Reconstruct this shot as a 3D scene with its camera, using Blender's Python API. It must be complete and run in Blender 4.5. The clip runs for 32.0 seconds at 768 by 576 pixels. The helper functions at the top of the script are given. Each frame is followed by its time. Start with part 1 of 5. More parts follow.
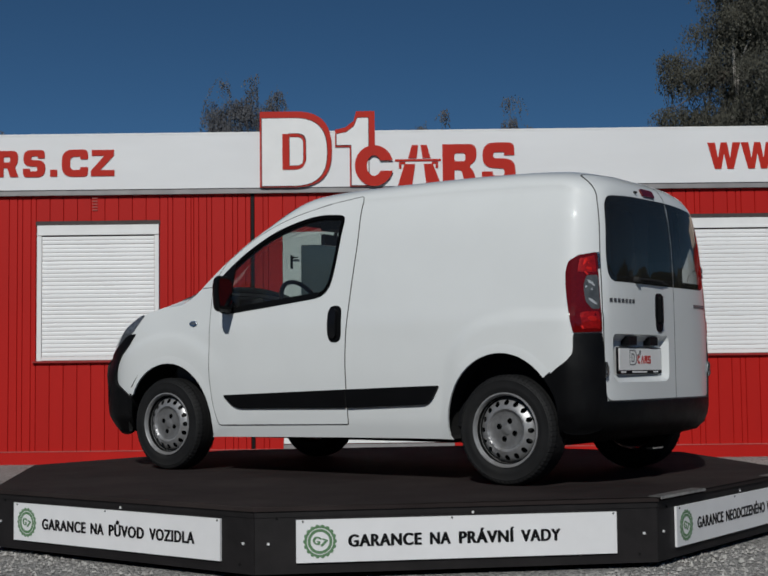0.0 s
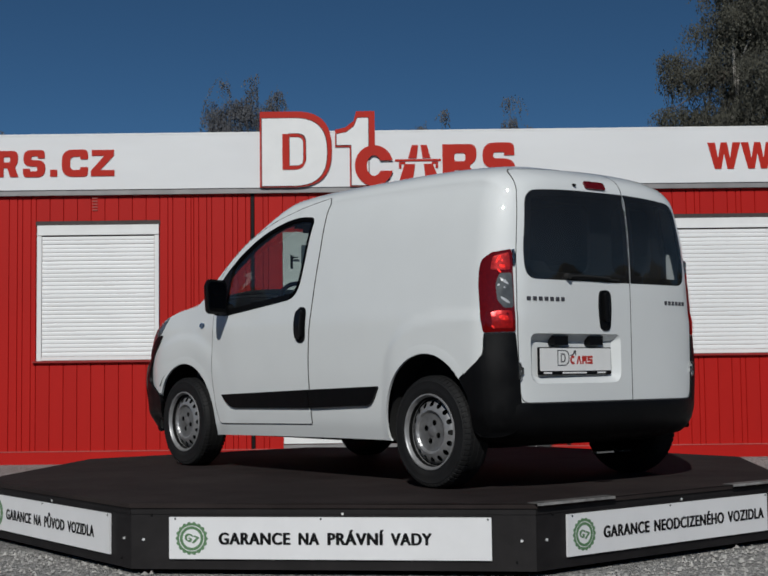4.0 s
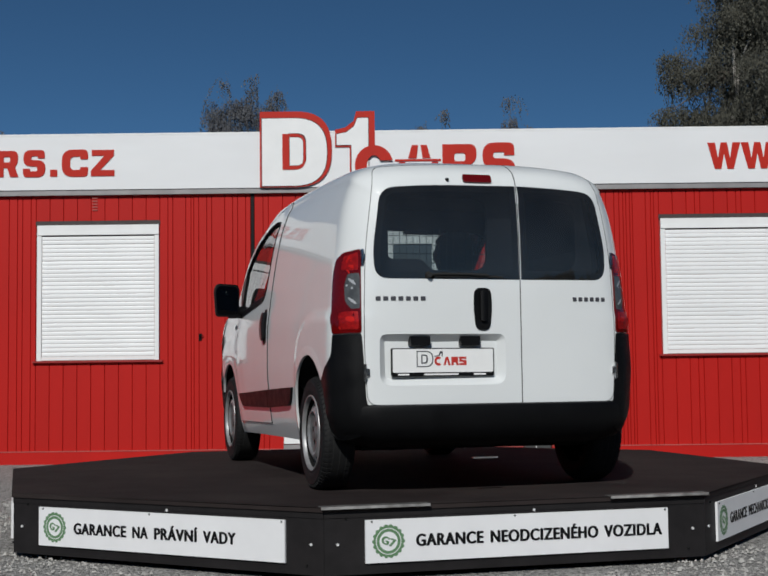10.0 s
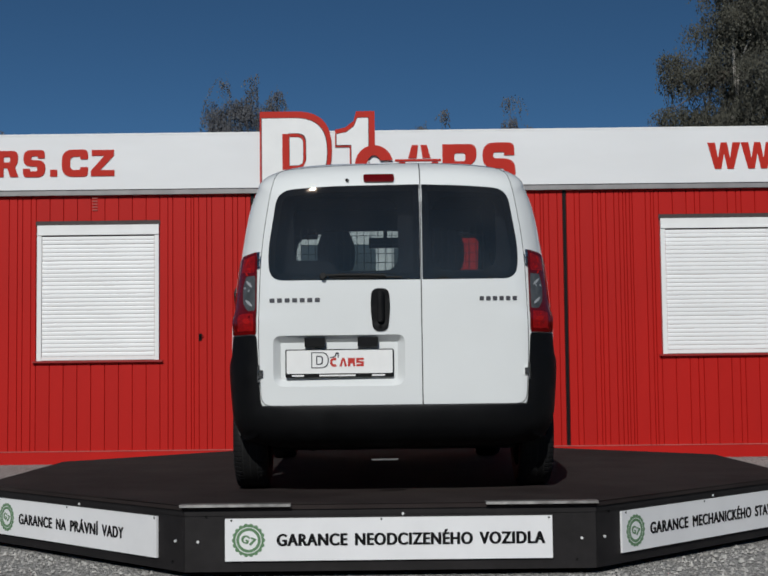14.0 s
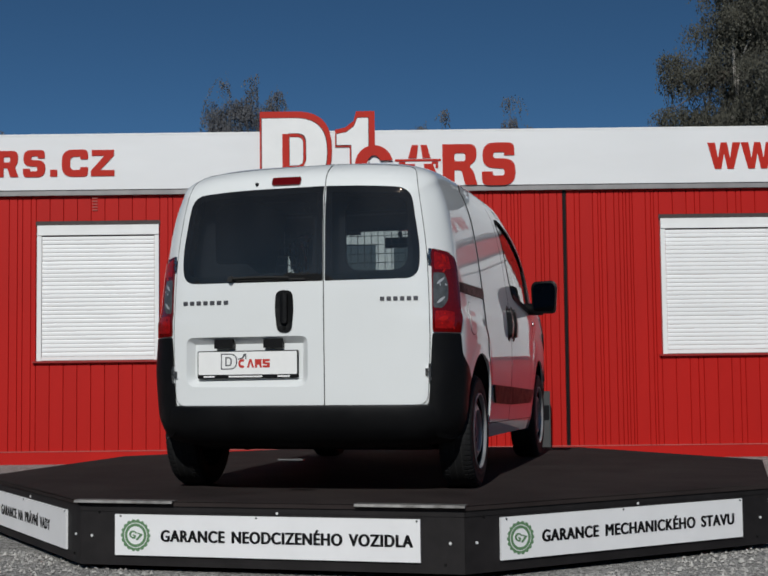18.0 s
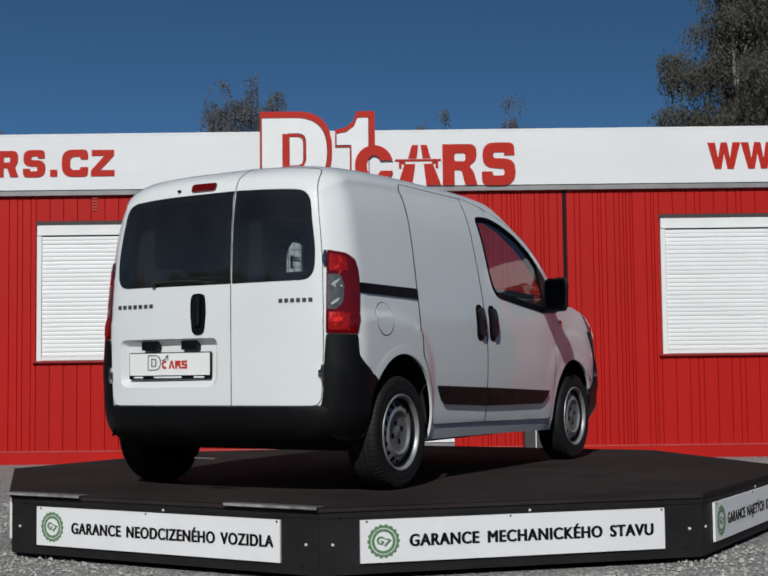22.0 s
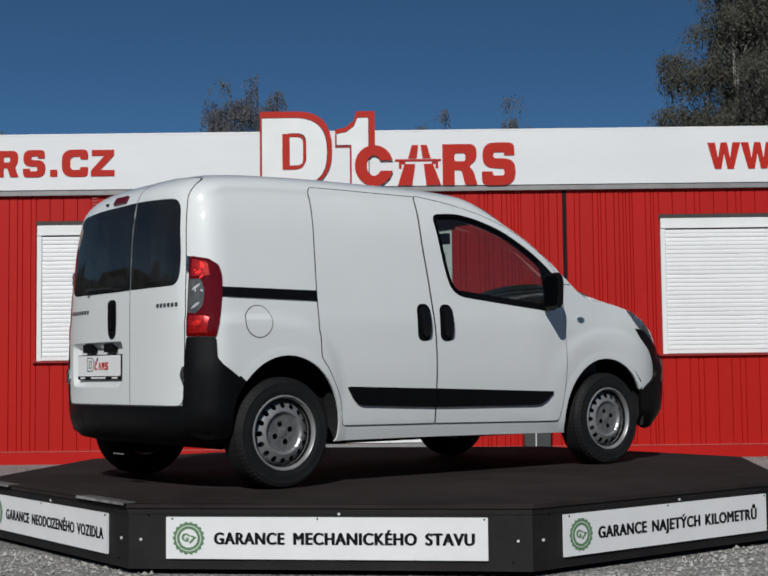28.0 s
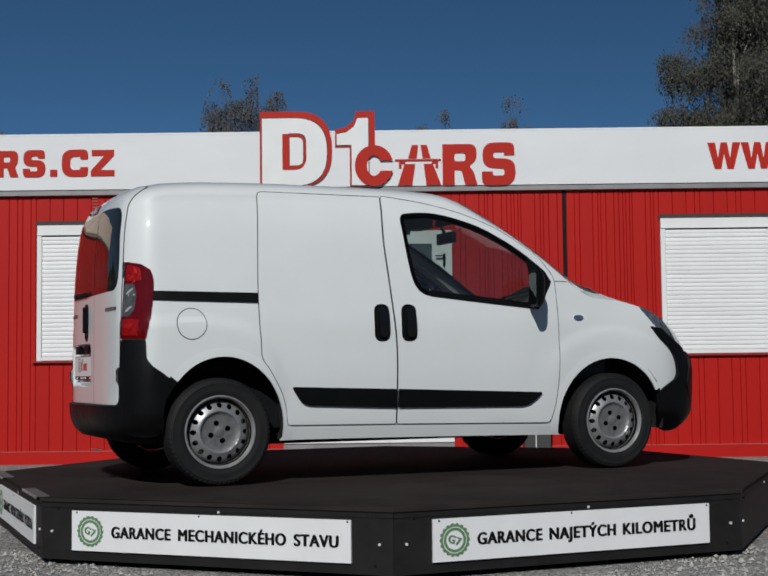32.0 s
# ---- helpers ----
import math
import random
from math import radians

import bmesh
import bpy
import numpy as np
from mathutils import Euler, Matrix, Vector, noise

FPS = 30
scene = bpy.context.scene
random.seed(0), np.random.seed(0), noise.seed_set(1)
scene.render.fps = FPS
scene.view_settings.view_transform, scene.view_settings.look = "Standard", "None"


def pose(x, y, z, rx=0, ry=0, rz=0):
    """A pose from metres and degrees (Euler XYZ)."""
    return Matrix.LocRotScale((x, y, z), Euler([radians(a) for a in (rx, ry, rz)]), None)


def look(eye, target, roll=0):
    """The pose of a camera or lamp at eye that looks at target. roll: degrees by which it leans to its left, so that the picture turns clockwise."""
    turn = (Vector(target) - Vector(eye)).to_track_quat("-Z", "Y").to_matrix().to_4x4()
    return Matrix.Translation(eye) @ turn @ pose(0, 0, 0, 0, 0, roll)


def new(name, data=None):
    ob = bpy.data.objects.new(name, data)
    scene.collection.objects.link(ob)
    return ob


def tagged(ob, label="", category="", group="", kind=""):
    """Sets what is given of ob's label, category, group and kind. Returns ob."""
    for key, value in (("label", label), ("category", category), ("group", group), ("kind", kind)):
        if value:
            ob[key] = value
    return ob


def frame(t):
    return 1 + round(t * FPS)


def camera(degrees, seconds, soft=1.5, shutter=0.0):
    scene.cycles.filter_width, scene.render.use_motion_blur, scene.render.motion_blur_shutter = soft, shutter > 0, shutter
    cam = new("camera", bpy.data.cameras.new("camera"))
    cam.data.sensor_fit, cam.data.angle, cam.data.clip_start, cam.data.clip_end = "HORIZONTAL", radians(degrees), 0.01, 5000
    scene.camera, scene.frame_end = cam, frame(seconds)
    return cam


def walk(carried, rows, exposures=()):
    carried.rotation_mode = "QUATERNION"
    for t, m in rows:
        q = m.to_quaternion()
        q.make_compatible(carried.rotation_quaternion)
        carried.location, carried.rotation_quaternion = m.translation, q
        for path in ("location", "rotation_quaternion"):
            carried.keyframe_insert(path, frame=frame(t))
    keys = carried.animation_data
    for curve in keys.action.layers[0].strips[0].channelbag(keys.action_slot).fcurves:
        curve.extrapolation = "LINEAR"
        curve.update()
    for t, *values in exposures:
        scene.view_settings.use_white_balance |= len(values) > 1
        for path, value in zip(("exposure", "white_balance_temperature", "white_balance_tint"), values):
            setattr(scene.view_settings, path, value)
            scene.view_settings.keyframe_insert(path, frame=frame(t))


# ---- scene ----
from mathutils.bvhtree import BVHTree

# ---- camera: stands still on a tripod ----
cam = camera(32.512, 32.0, soft=1.8)
EYE = (0.0, -8.395, 0.93)
STAND = look(EYE, (-0.0217, 1.584, 1.5746), -0.657)
walk(cam, [(0.0, STAND), (32.0, STAND)],
     exposures=[(0.0, -0.22), (6.0, -0.05), (9.0, 0.05), (13.0, 0.0), (18.0, 0.0), (24.0, 0.14), (29.0, 0.04), (32.0, -0.05)])

# ---- daylight ----
SUN_AZIMUTH, SUN_HEIGHT = -10.5, 36.0   # degrees: from behind the camera (0), to its left (minus)
world = bpy.data.worlds.new("sky")
scene.world = world
world.use_nodes = True
wn = world.node_tree.nodes
sky = wn.new("ShaderNodeTexSky")
sky.sky_type = "NISHITA"
sky.sun_disc = False
sky.sun_elevation = radians(SUN_HEIGHT)
sky.sun_rotation = radians(180.0 + SUN_AZIMUTH)
sky.altitude = 3000.0
sky.air_density = 0.55
sky.dust_density = 0.0
sky.ozone_density = 1.6
wn["Background"].inputs["Strength"].default_value = 0.050
deep = wn.new("ShaderNodeVectorMath")    # a clear, polarised blue
deep.operation = "MULTIPLY"
deep.inputs[1].default_value = (0.57, 0.95, 1.07)
world.node_tree.links.new(sky.outputs["Color"], deep.inputs[0])
world.node_tree.links.new(deep.outputs[0], wn["Background"].inputs["Color"])
sun_data = bpy.data.lights.new("sun", "SUN")
sun_data.energy, sun_data.angle, sun_data.color = 3.16, radians(0.53), (0.99, 0.99, 0.955)
sun = new("sun", sun_data)
a, e = radians(SUN_AZIMUTH), radians(SUN_HEIGHT)
sun.matrix_world = look((30 * math.sin(a) * math.cos(e), -30 * math.cos(a) * math.cos(e), 30 * math.sin(e)), (0, 0, 0))


# ---- materials ----
def material(name, colour, rough=0.5, metal=0.0, var=0.0, scale=6.0, bump=0.0, bump_scale=60.0, coat=0.0, spec=0.5,
             coat_rough=0.05, var2=0.0, scale2=0.8, rough_var=0.0, stretch=(1, 1, 1), per_piece=0.0, tint=None):
    """A procedural surface: colour varied by noise at two scales, roughness varied, fine relief."""
    m = bpy.data.materials.new(name)
    m.use_nodes = True
    nt = m.node_tree
    n, link = nt.nodes, nt.links.new
    b = n["Principled BSDF"]
    b.inputs["Roughness"].default_value = rough
    b.inputs["Metallic"].default_value = metal
    b.inputs["Specular IOR Level"].default_value = spec
    b.inputs["Coat Weight"].default_value = coat
    b.inputs["Coat Roughness"].default_value = coat_rough
    tc = n.new("ShaderNodeTexCoord")
    mp = n.new("ShaderNodeMapping")
    mp.inputs["Scale"].default_value = stretch
    link(tc.outputs["Object"], mp.inputs["Vector"])

    def noise_at(s, detail=4.0):
        t = n.new("ShaderNodeTexNoise")
        t.inputs["Scale"].default_value, t.inputs["Detail"].default_value = s, detail
        link(mp.outputs["Vector"], t.inputs["Vector"])
        return t.outputs["Fac"]

    colour_out = None
    if var or var2 or per_piece:
        c = n.new("ShaderNodeRGB")
        c.outputs[0].default_value = (*colour, 1)
        colour_out = c.outputs[0]
        for amount, s in ((var, scale), (var2, scale2)):
            if amount:
                r = n.new("ShaderNodeMapRange")
                r.inputs["From Min"].default_value, r.inputs["From Max"].default_value = 0.3, 0.7
                r.inputs["To Min"].default_value, r.inputs["To Max"].default_value = 1 - amount, 1 + amount
                link(noise_at(s), r.inputs["Value"])
                v = n.new("ShaderNodeVectorMath")
                v.operation = "SCALE"
                link(colour_out, v.inputs[0])
                link(r.outputs[0], v.inputs["Scale"])
                colour_out = v.outputs[0]
        if per_piece:
            oi = n.new("ShaderNodeObjectInfo")
            r = n.new("ShaderNodeMapRange")
            r.inputs["To Min"].default_value, r.inputs["To Max"].default_value = 1 - per_piece, 1 + per_piece
            link(oi.outputs["Random"], r.inputs["Value"])
            v = n.new("ShaderNodeVectorMath")
            v.operation = "SCALE"
            link(colour_out, v.inputs[0])
            link(r.outputs[0], v.inputs["Scale"])
            colour_out = v.outputs[0]
        if tint:
            mx = n.new("ShaderNodeMix")
            mx.data_type = "RGBA"
            r = n.new("ShaderNodeMapRange")
            r.inputs["From Min"].default_value, r.inputs["From Max"].default_value = 0.5, 0.75
            link(noise_at(scale * 0.37), r.inputs["Value"])
            link(r.outputs[0], mx.inputs["Factor"])
            link(colour_out, mx.inputs["A"])
            mx.inputs["B"].default_value = (*tint, 1)
            colour_out = mx.outputs["Result"]
        link(colour_out, b.inputs["Base Color"])
    else:
        b.inputs["Base Color"].default_value = (*colour, 1)
    if rough_var:
        r = n.new("ShaderNodeMapRange")
        r.inputs["From Min"].default_value, r.inputs["From Max"].default_value = 0.3, 0.7
        r.inputs["To Min"].default_value, r.inputs["To Max"].default_value = max(0.02, rough - rough_var), min(1, rough + rough_var)
        link(noise_at(scale * 1.7), r.inputs["Value"])
        link(r.outputs[0], b.inputs["Roughness"])
    if bump:
        bp = n.new("ShaderNodeBump")
        bp.inputs["Strength"].default_value, bp.inputs["Distance"].default_value = 0.6, bump
        link(noise_at(bump_scale, 6.0), bp.inputs["Height"])
        link(bp.outputs["Normal"], b.inputs["Normal"])
    return m


def glass(name, colour, rough=0.0, face=0.05, sheen=(1, 1, 1), dust=0.0):
    """A thin pane: see-through and tinted, with the reflection of glass."""
    m = bpy.data.materials.new(name)
    m.use_nodes = True
    nt = m.node_tree
    n, link = nt.nodes, nt.links.new
    for node in list(n):
        if node.type == "BSDF_PRINCIPLED":
            n.remove(node)
    out = n["Material Output"]
    tr = n.new("ShaderNodeBsdfTransparent")
    tr.inputs["Color"].default_value = (*colour, 1)
    gl = n.new("ShaderNodeBsdfGlossy")
    gl.inputs["Roughness"].default_value = rough
    gl.inputs["Color"].default_value = (*sheen, 1)
    lw = n.new("ShaderNodeLayerWeight")
    lw.inputs["Blend"].default_value = 0.5
    pw = n.new("ShaderNodeMath")
    pw.operation, pw.inputs[1].default_value = "POWER", 4.5
    ml = n.new("ShaderNodeMath")
    ml.operation, ml.inputs[1].default_value, ml.inputs[2].default_value = "MULTIPLY_ADD", 0.9, face
    mx = n.new("ShaderNodeMixShader")
    link(lw.outputs["Facing"], pw.inputs[0])
    link(pw.outputs[0], ml.inputs[0])
    link(ml.outputs[0], mx.inputs[0])
    link(tr.outputs[0], mx.inputs[1])
    link(gl.outputs[0], mx.inputs[2])
    if dust:
        df = n.new("ShaderNodeBsdfDiffuse")
        df.inputs["Color"].default_value = (0.46, 0.46, 0.48, 1)
        tc, nz, mr = n.new("ShaderNodeTexCoord"), n.new("ShaderNodeTexNoise"), n.new("ShaderNodeMapRange")
        nz.inputs["Scale"].default_value = 5.0
        mr.inputs["From Min"].default_value, mr.inputs["From Max"].default_value = 0.3, 0.7
        mr.inputs["To Min"].default_value, mr.inputs["To Max"].default_value = dust * 0.7, dust * 1.3
        film = n.new("ShaderNodeMixShader")
        link(tc.outputs["Object"], nz.inputs["Vector"])
        link(nz.outputs["Fac"], mr.inputs["Value"])
        link(mr.outputs[0], film.inputs[0])
        link(mx.outputs[0], film.inputs[1])
        link(df.outputs[0], film.inputs[2])
        mx = film
    link(mx.outputs[0], out.inputs["Surface"])
    return m


PAINT = material("white car paint", (0.715, 0.735, 0.735), 0.45, var=0.015, scale=3.0, coat=0.85, spec=0.25, coat_rough=0.032)
BLACK_PLASTIC = material("black grained plastic", (0.0030, 0.0031, 0.0036), 0.46, spec=0.20, var=0.15, scale=9.0, bump=0.0008, bump_scale=500.0, rough_var=0.07)
GLOSS_BLACK = material("black trim", (0.006, 0.006, 0.007), 0.30, spec=0.35)
RUBBER = material("tyre rubber", (0.0085, 0.0085, 0.009), 0.7, spec=0.3, var=0.2, scale=14.0, bump=0.001, bump_scale=160.0, tint=(0.014, 0.0135, 0.013))
SEAL = material("dark door gap", (0.010, 0.010, 0.010), 0.8)
STEEL = material("silver wheel paint", (0.31, 0.31, 0.315), 0.38, 0.5, var=0.12, scale=25.0, rough_var=0.1, tint=(0.22, 0.215, 0.21))
RIM = material("dull rim paint", (0.30, 0.30, 0.305), 0.42, 0.35, var=0.15, scale=25.0, tint=(0.22, 0.215, 0.21))
VENT_PINK = material("faded red vent louvre", (0.42, 0.10, 0.085), 0.5, var=0.1, scale=30.0)
ZINC = material("bright zinc screw", (0.75, 0.75, 0.75), 0.35, 0.2)
HUB_GREY = material("darker hub paint", (0.18, 0.18, 0.182), 0.5, 0.4, var=0.2, scale=30.0, tint=(0.12, 0.118, 0.115))
PLINTH_STRIP = material("faded red strip", (0.42, 0.09, 0.08), 0.5, var=0.15, scale=3.0)
CHROME = material("bright metal", (0.72, 0.72, 0.72), 0.16, 1.0, var=0.05, scale=30.0)
DARK_METAL = material("dark underbody metal", (0.009, 0.009, 0.009), 0.9, spec=0.1, var=0.3, scale=8.0)
RED_LENS = material("red lamp lens", (0.105, 0.0022, 0.0024), 0.12, coat=0.3, spec=0.4, var=0.15, scale=60.0)
RED_GLINT = material("painted red glint", (0.80, 0.020, 0.015), 0.42, 0.7, coat=0.3)
LENS_BORDER = material("black printed glass", (0.002, 0.0021, 0.0026), 0.7, spec=0.03)
CLEAR_LENS = material("clear lamp lens", (0.10, 0.105, 0.105), 0.28, 0.3, coat=0.5, var=0.30, scale=30.0, bump=0.0015, bump_scale=22.0)
CABIN = material("dark cabin fabric", (0.020, 0.021, 0.024), 0.85, var=0.2, scale=30.0, bump=0.001, bump_scale=300.0)
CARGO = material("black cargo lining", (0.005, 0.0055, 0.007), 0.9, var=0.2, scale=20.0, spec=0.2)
MIRROR = material("dark mirror glass", (0.11, 0.11, 0.115), 0.05, 1.0)
HEAD_LENS = material("dark head lamp glass", (0.13, 0.14, 0.16), 0.14, 0.35, coat=0.8, var=0.5, scale=40.0)
RED_INNER = material("red lamp chamber", (0.42, 0.008, 0.008), 0.28, 0.45, coat=0.3, var=0.35, scale=60.0, bump=0.0018, bump_scale=35.0)
CABINET = material("grey cabinet paint", (0.045, 0.046, 0.046), 0.5, var=0.06, scale=6.0)
DASH = material("dashboard plastic", (0.018, 0.019, 0.022), 0.55, var=0.15, scale=12.0)
CABIN_GLASS = glass("cabin glass", (0.62, 0.68, 0.66), dust=0.015)
REAR_GLASS = glass("dark tinted glass", (0.62, 0.66, 0.68), 0.022, face=0.10, sheen=(0.92, 0.72, 0.58), dust=0.022)
DOOR_GLASS = material("door glazing", (0.085, 0.10, 0.105), 0.10, var=0.12, scale=1.0, coat=0.8)
SILVER_GLINT = material("painted silver glint", (0.60, 0.60, 0.60), 0.30, 0.45)
BLACK_METAL = material("black wire", (0.012, 0.012, 0.012), 0.45)
PLATE_WHITE = material("white plate", (0.80, 0.80, 0.79), 0.35, var=0.02, scale=20.0)
SIGN_WHITE = material("white sign board", (0.76, 0.76, 0.77), 0.45, var=0.02, scale=3.0, var2=0.015, scale2=12.0)
INK = material("black lettering", (0.004, 0.004, 0.005), 0.6, spec=0.15)
GREY_INK = material("grey lettering", (0.09, 0.09, 0.10), 0.35, 0.4)
GREEN = material("green seal print", (0.11, 0.22, 0.11), 0.5, var=0.12, scale=60.0)
RED_INK = material("red print", (0.48, 0.03, 0.02), 0.45)
DECK = material("dark brown deck covering", (0.0285, 0.0228, 0.0224), 0.92, spec=0.04, var=0.16, scale=5.0, var2=0.12, scale2=0.9, bump=0.002, bump_scale=260.0, tint=(0.0370, 0.0300, 0.0285))
SKIRT = material("dark coated board", (0.013, 0.0115, 0.012), 0.6, spec=0.25, var=0.2, scale=4.0, var2=0.15, scale2=20.0, bump=0.0005, bump_scale=90.0)
ALUMINIUM = material("aluminium angle", (0.33, 0.32, 0.31), 0.5, 0.35, var=0.35, scale=22.0, var2=0.25, scale2=5.0, tint=(0.10, 0.09, 0.085))
WALL_RED = material("red painted steel", (0.43, 0.0080, 0.0050), 0.55, spec=0.22, var=0.05, scale=2.5, var2=0.06, scale2=0.6, per_piece=0.035, stretch=(1, 1, 0.35), bump=0.0006, bump_scale=30.0)
TRIM_RED = material("dark red trim", (0.30, 0.012, 0.010), 0.5, var=0.08, scale=5.0)
FASCIA = material("white fascia sheet", (0.74, 0.745, 0.75), 0.42, var=0.02, scale=1.2, var2=0.025, scale2=0.35, stretch=(1, 1, 3))
FASCIA_EDGE = material("grey sheet edging", (0.26, 0.25, 0.25), 0.5, 0.3, var=0.12, scale=6.0)
LETTER_RED = material("red letter face", (0.45, 0.020, 0.010), 0.55, spec=0.2, var=0.05, scale=4.0)
SHUTTER = material("white shutter slat", (0.78, 0.78, 0.78), 0.45, var=0.03, scale=4.0, per_piece=0.03)
FRAME_WHITE = material("white window frame", (0.78, 0.78, 0.77), 0.4, var=0.03, scale=6.0)
WORN = material("worn dull plate", (0.10, 0.095, 0.09), 0.6, 0.2, var=0.35, scale=20.0, var2=0.3, scale2=5.0)
MAROON = material("dark red edging", (0.09, 0.006, 0.006), 0.5, var=0.1, scale=8.0)
STONE = material("gravel stones", (0.37, 0.355, 0.335), 0.9, var=0.30, scale=30.0, var2=0.2, scale2=90.0, spec=0.2)


def gravel_material():
    m = material("grey gravel", (0.315, 0.305, 0.29), 0.92, var=0.16, scale=9.0, var2=0.14, scale2=1.1, spec=0.2)
    nt = m.node_tree
    n, link = nt.nodes, nt.links.new
    b = n["Principled BSDF"]
    tc = n.new("ShaderNodeTexCoord")
    heights = []
    colour = b.inputs["Base Color"].links[0].from_socket
    for size, lo, hi in ((75.0, 0.45, 1.45), (170.0, 0.65, 1.3)):
        v = n.new("ShaderNodeTexVoronoi")
        v.inputs["Scale"].default_value = size
        link(tc.outputs["Object"], v.inputs["Vector"])
        sep = n.new("ShaderNodeSeparateColor")
        link(v.outputs["Color"], sep.inputs[0])
        r = n.new("ShaderNodeMapRange")
        r.inputs["To Min"].default_value, r.inputs["To Max"].default_value = lo, hi
        link(sep.outputs[0], r.inputs["Value"])
        k = n.new("ShaderNodeVectorMath")
        k.operation = "SCALE"
        link(colour, k.inputs[0])
        link(r.outputs[0], k.inputs["Scale"])
        colour = k.outputs[0]
        heights.append(v.outputs["Distance"])
    link(colour, b.inputs["Base Color"])
    bp = n.new("ShaderNodeBump")
    bp.invert = True
    bp.inputs["Strength"].default_value, bp.inputs["Distance"].default_value = 1.0, 0.012
    link(heights[0], bp.inputs["Height"])
    link(bp.outputs["Normal"], b.inputs["Normal"])
    return m


GRAVEL = gravel_material()
BARK = material("pale birch bark", (0.34, 0.32, 0.29), 0.8, var=0.35, scale=4.0, stretch=(1, 1, 4), bump=0.01, bump_scale=12.0)
TWIG = material("brown bark", (0.10, 0.085, 0.07), 0.85, var=0.3, scale=8.0)


def leaf_material(name, colour):
    m = material(name, colour, 0.9, var=0.3, scale=0.6, spec=0.1)
    nt = m.node_tree
    b = nt.nodes["Principled BSDF"]
    geo = nt.nodes.new("ShaderNodeNewGeometry")
    ramp = nt.nodes.new("ShaderNodeValToRGB")
    ramp.color_ramp.elements[0].color = (colour[0] * 0.75, colour[1] * 0.75, colour[2] * 0.8, 1)
    ramp.color_ramp.elements[1].color = (colour[0] * 1.25, colour[1] * 1.25, colour[2] * 1.2, 1)
    nt.links.new(geo.outputs["Random Per Island"], ramp.inputs[0])
    nt.links.new(ramp.outputs[0], b.inputs["Base Color"])
    return m


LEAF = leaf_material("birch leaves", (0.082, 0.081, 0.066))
# for the unseen ring added round the yard to darken reflections
GLARE_RING_DARK = leaf_material("dark glare ring", (0.030, 0.036, 0.022))
# distant crowns: sky showing through is mixed in as a paler, bluer colour
LEAF_FAR = leaf_material("far leaves blued by sky", (0.105, 0.108, 0.118))


# ---- mesh helpers ----
def part(name, bm, mat, parent=None, label="", smooth=False, at=None, bevel=0.0, oriented=False):
    """Links a bmesh as one mesh object, under a parent if there is one."""
    if bevel:
        bmesh.ops.bevel(bm, geom=[e for e in bm.edges if e.is_manifold and e.calc_face_angle(0) > 0.5], offset=bevel, segments=2, affect="EDGES", profile=0.6)
    if not oriented:
        bmesh.ops.recalc_face_normals(bm, faces=bm.faces)
    me = bpy.data.meshes.new(name)
    bm.to_mesh(me)
    bm.free()
    return part_mesh(name, me, mat, parent, label, smooth, at)


def part_mesh(name, me, mat, parent=None, label="", smooth=False, at=None):
    if mat and not me.materials:
        me.materials.append(mat)
    if smooth:
        me.shade_smooth()
        me.set_sharp_from_angle(angle=radians(38))
    ob = new(name, me)
    if parent:
        ob.parent = parent
    if at is not None:
        ob.matrix_basis = at
    return tagged(ob, label=label)


def empty(name, at=None, **tags):
    ob = new(name)
    ob.empty_display_size = 0.1
    if at is not None:
        ob.matrix_basis = at
    return tagged(ob, **tags)


def box(bm, x0, x1, y0, y1, z0, z1):
    vs = [bm.verts.new(p) for p in ((x0, y0, z0), (x1, y0, z0), (x1, y1, z0), (x0, y1, z0), (x0, y0, z1), (x1, y0, z1), (x1, y1, z1), (x0, y1, z1))]
    for f in ((3, 2, 1, 0), (4, 5, 6, 7), (0, 1, 5, 4), (1, 2, 6, 5), (2, 3, 7, 6), (3, 0, 4, 7)):
        bm.faces.new([vs[i] for i in f])
    return bm


def new_box(*size):
    return box(bmesh.new(), *size)


def tube(bm, p, q, r, n=10, r2=None):
    """A round bar from p to q."""
    p, q = Vector(p), Vector(q)
    r2 = r if r2 is None else r2
    turn = (q - p).to_track_quat("Z", "Y")
    rings = []
    for c, rad in ((p, r), (q, r2)):
        rings.append([bm.verts.new(c + turn @ Vector((rad * math.cos(k * math.tau / n), rad * math.sin(k * math.tau / n), 0))) for k in range(n)])
    for k in range(n):
        bm.faces.new((rings[0][k], rings[0][(k + 1) % n], rings[1][(k + 1) % n], rings[1][k]))
    bm.faces.new(rings[0][::-1])
    bm.faces.new(rings[1])
    return bm


def bar_path(bm, pts, r, n=8, closed=False):
    pts = [Vector(p) for p in pts]
    m = len(pts)
    rings = []
    for i, p in enumerate(pts):
        a = pts[(i - 1) % m] if closed or i else p
        b = pts[(i + 1) % m] if closed or i < m - 1 else p
        turn = (b - a).to_track_quat("Z", "Y")
        rings.append([bm.verts.new(p + turn @ Vector((r * math.cos(k * math.tau / n), r * math.sin(k * math.tau / n), 0))) for k in range(n)])
    for i in range(m if closed else m - 1):
        for k in range(n):
            bm.faces.new((rings[i][k], rings[i][(k + 1) % n], rings[(i + 1) % m][(k + 1) % n], rings[(i + 1) % m][k]))
    return bm


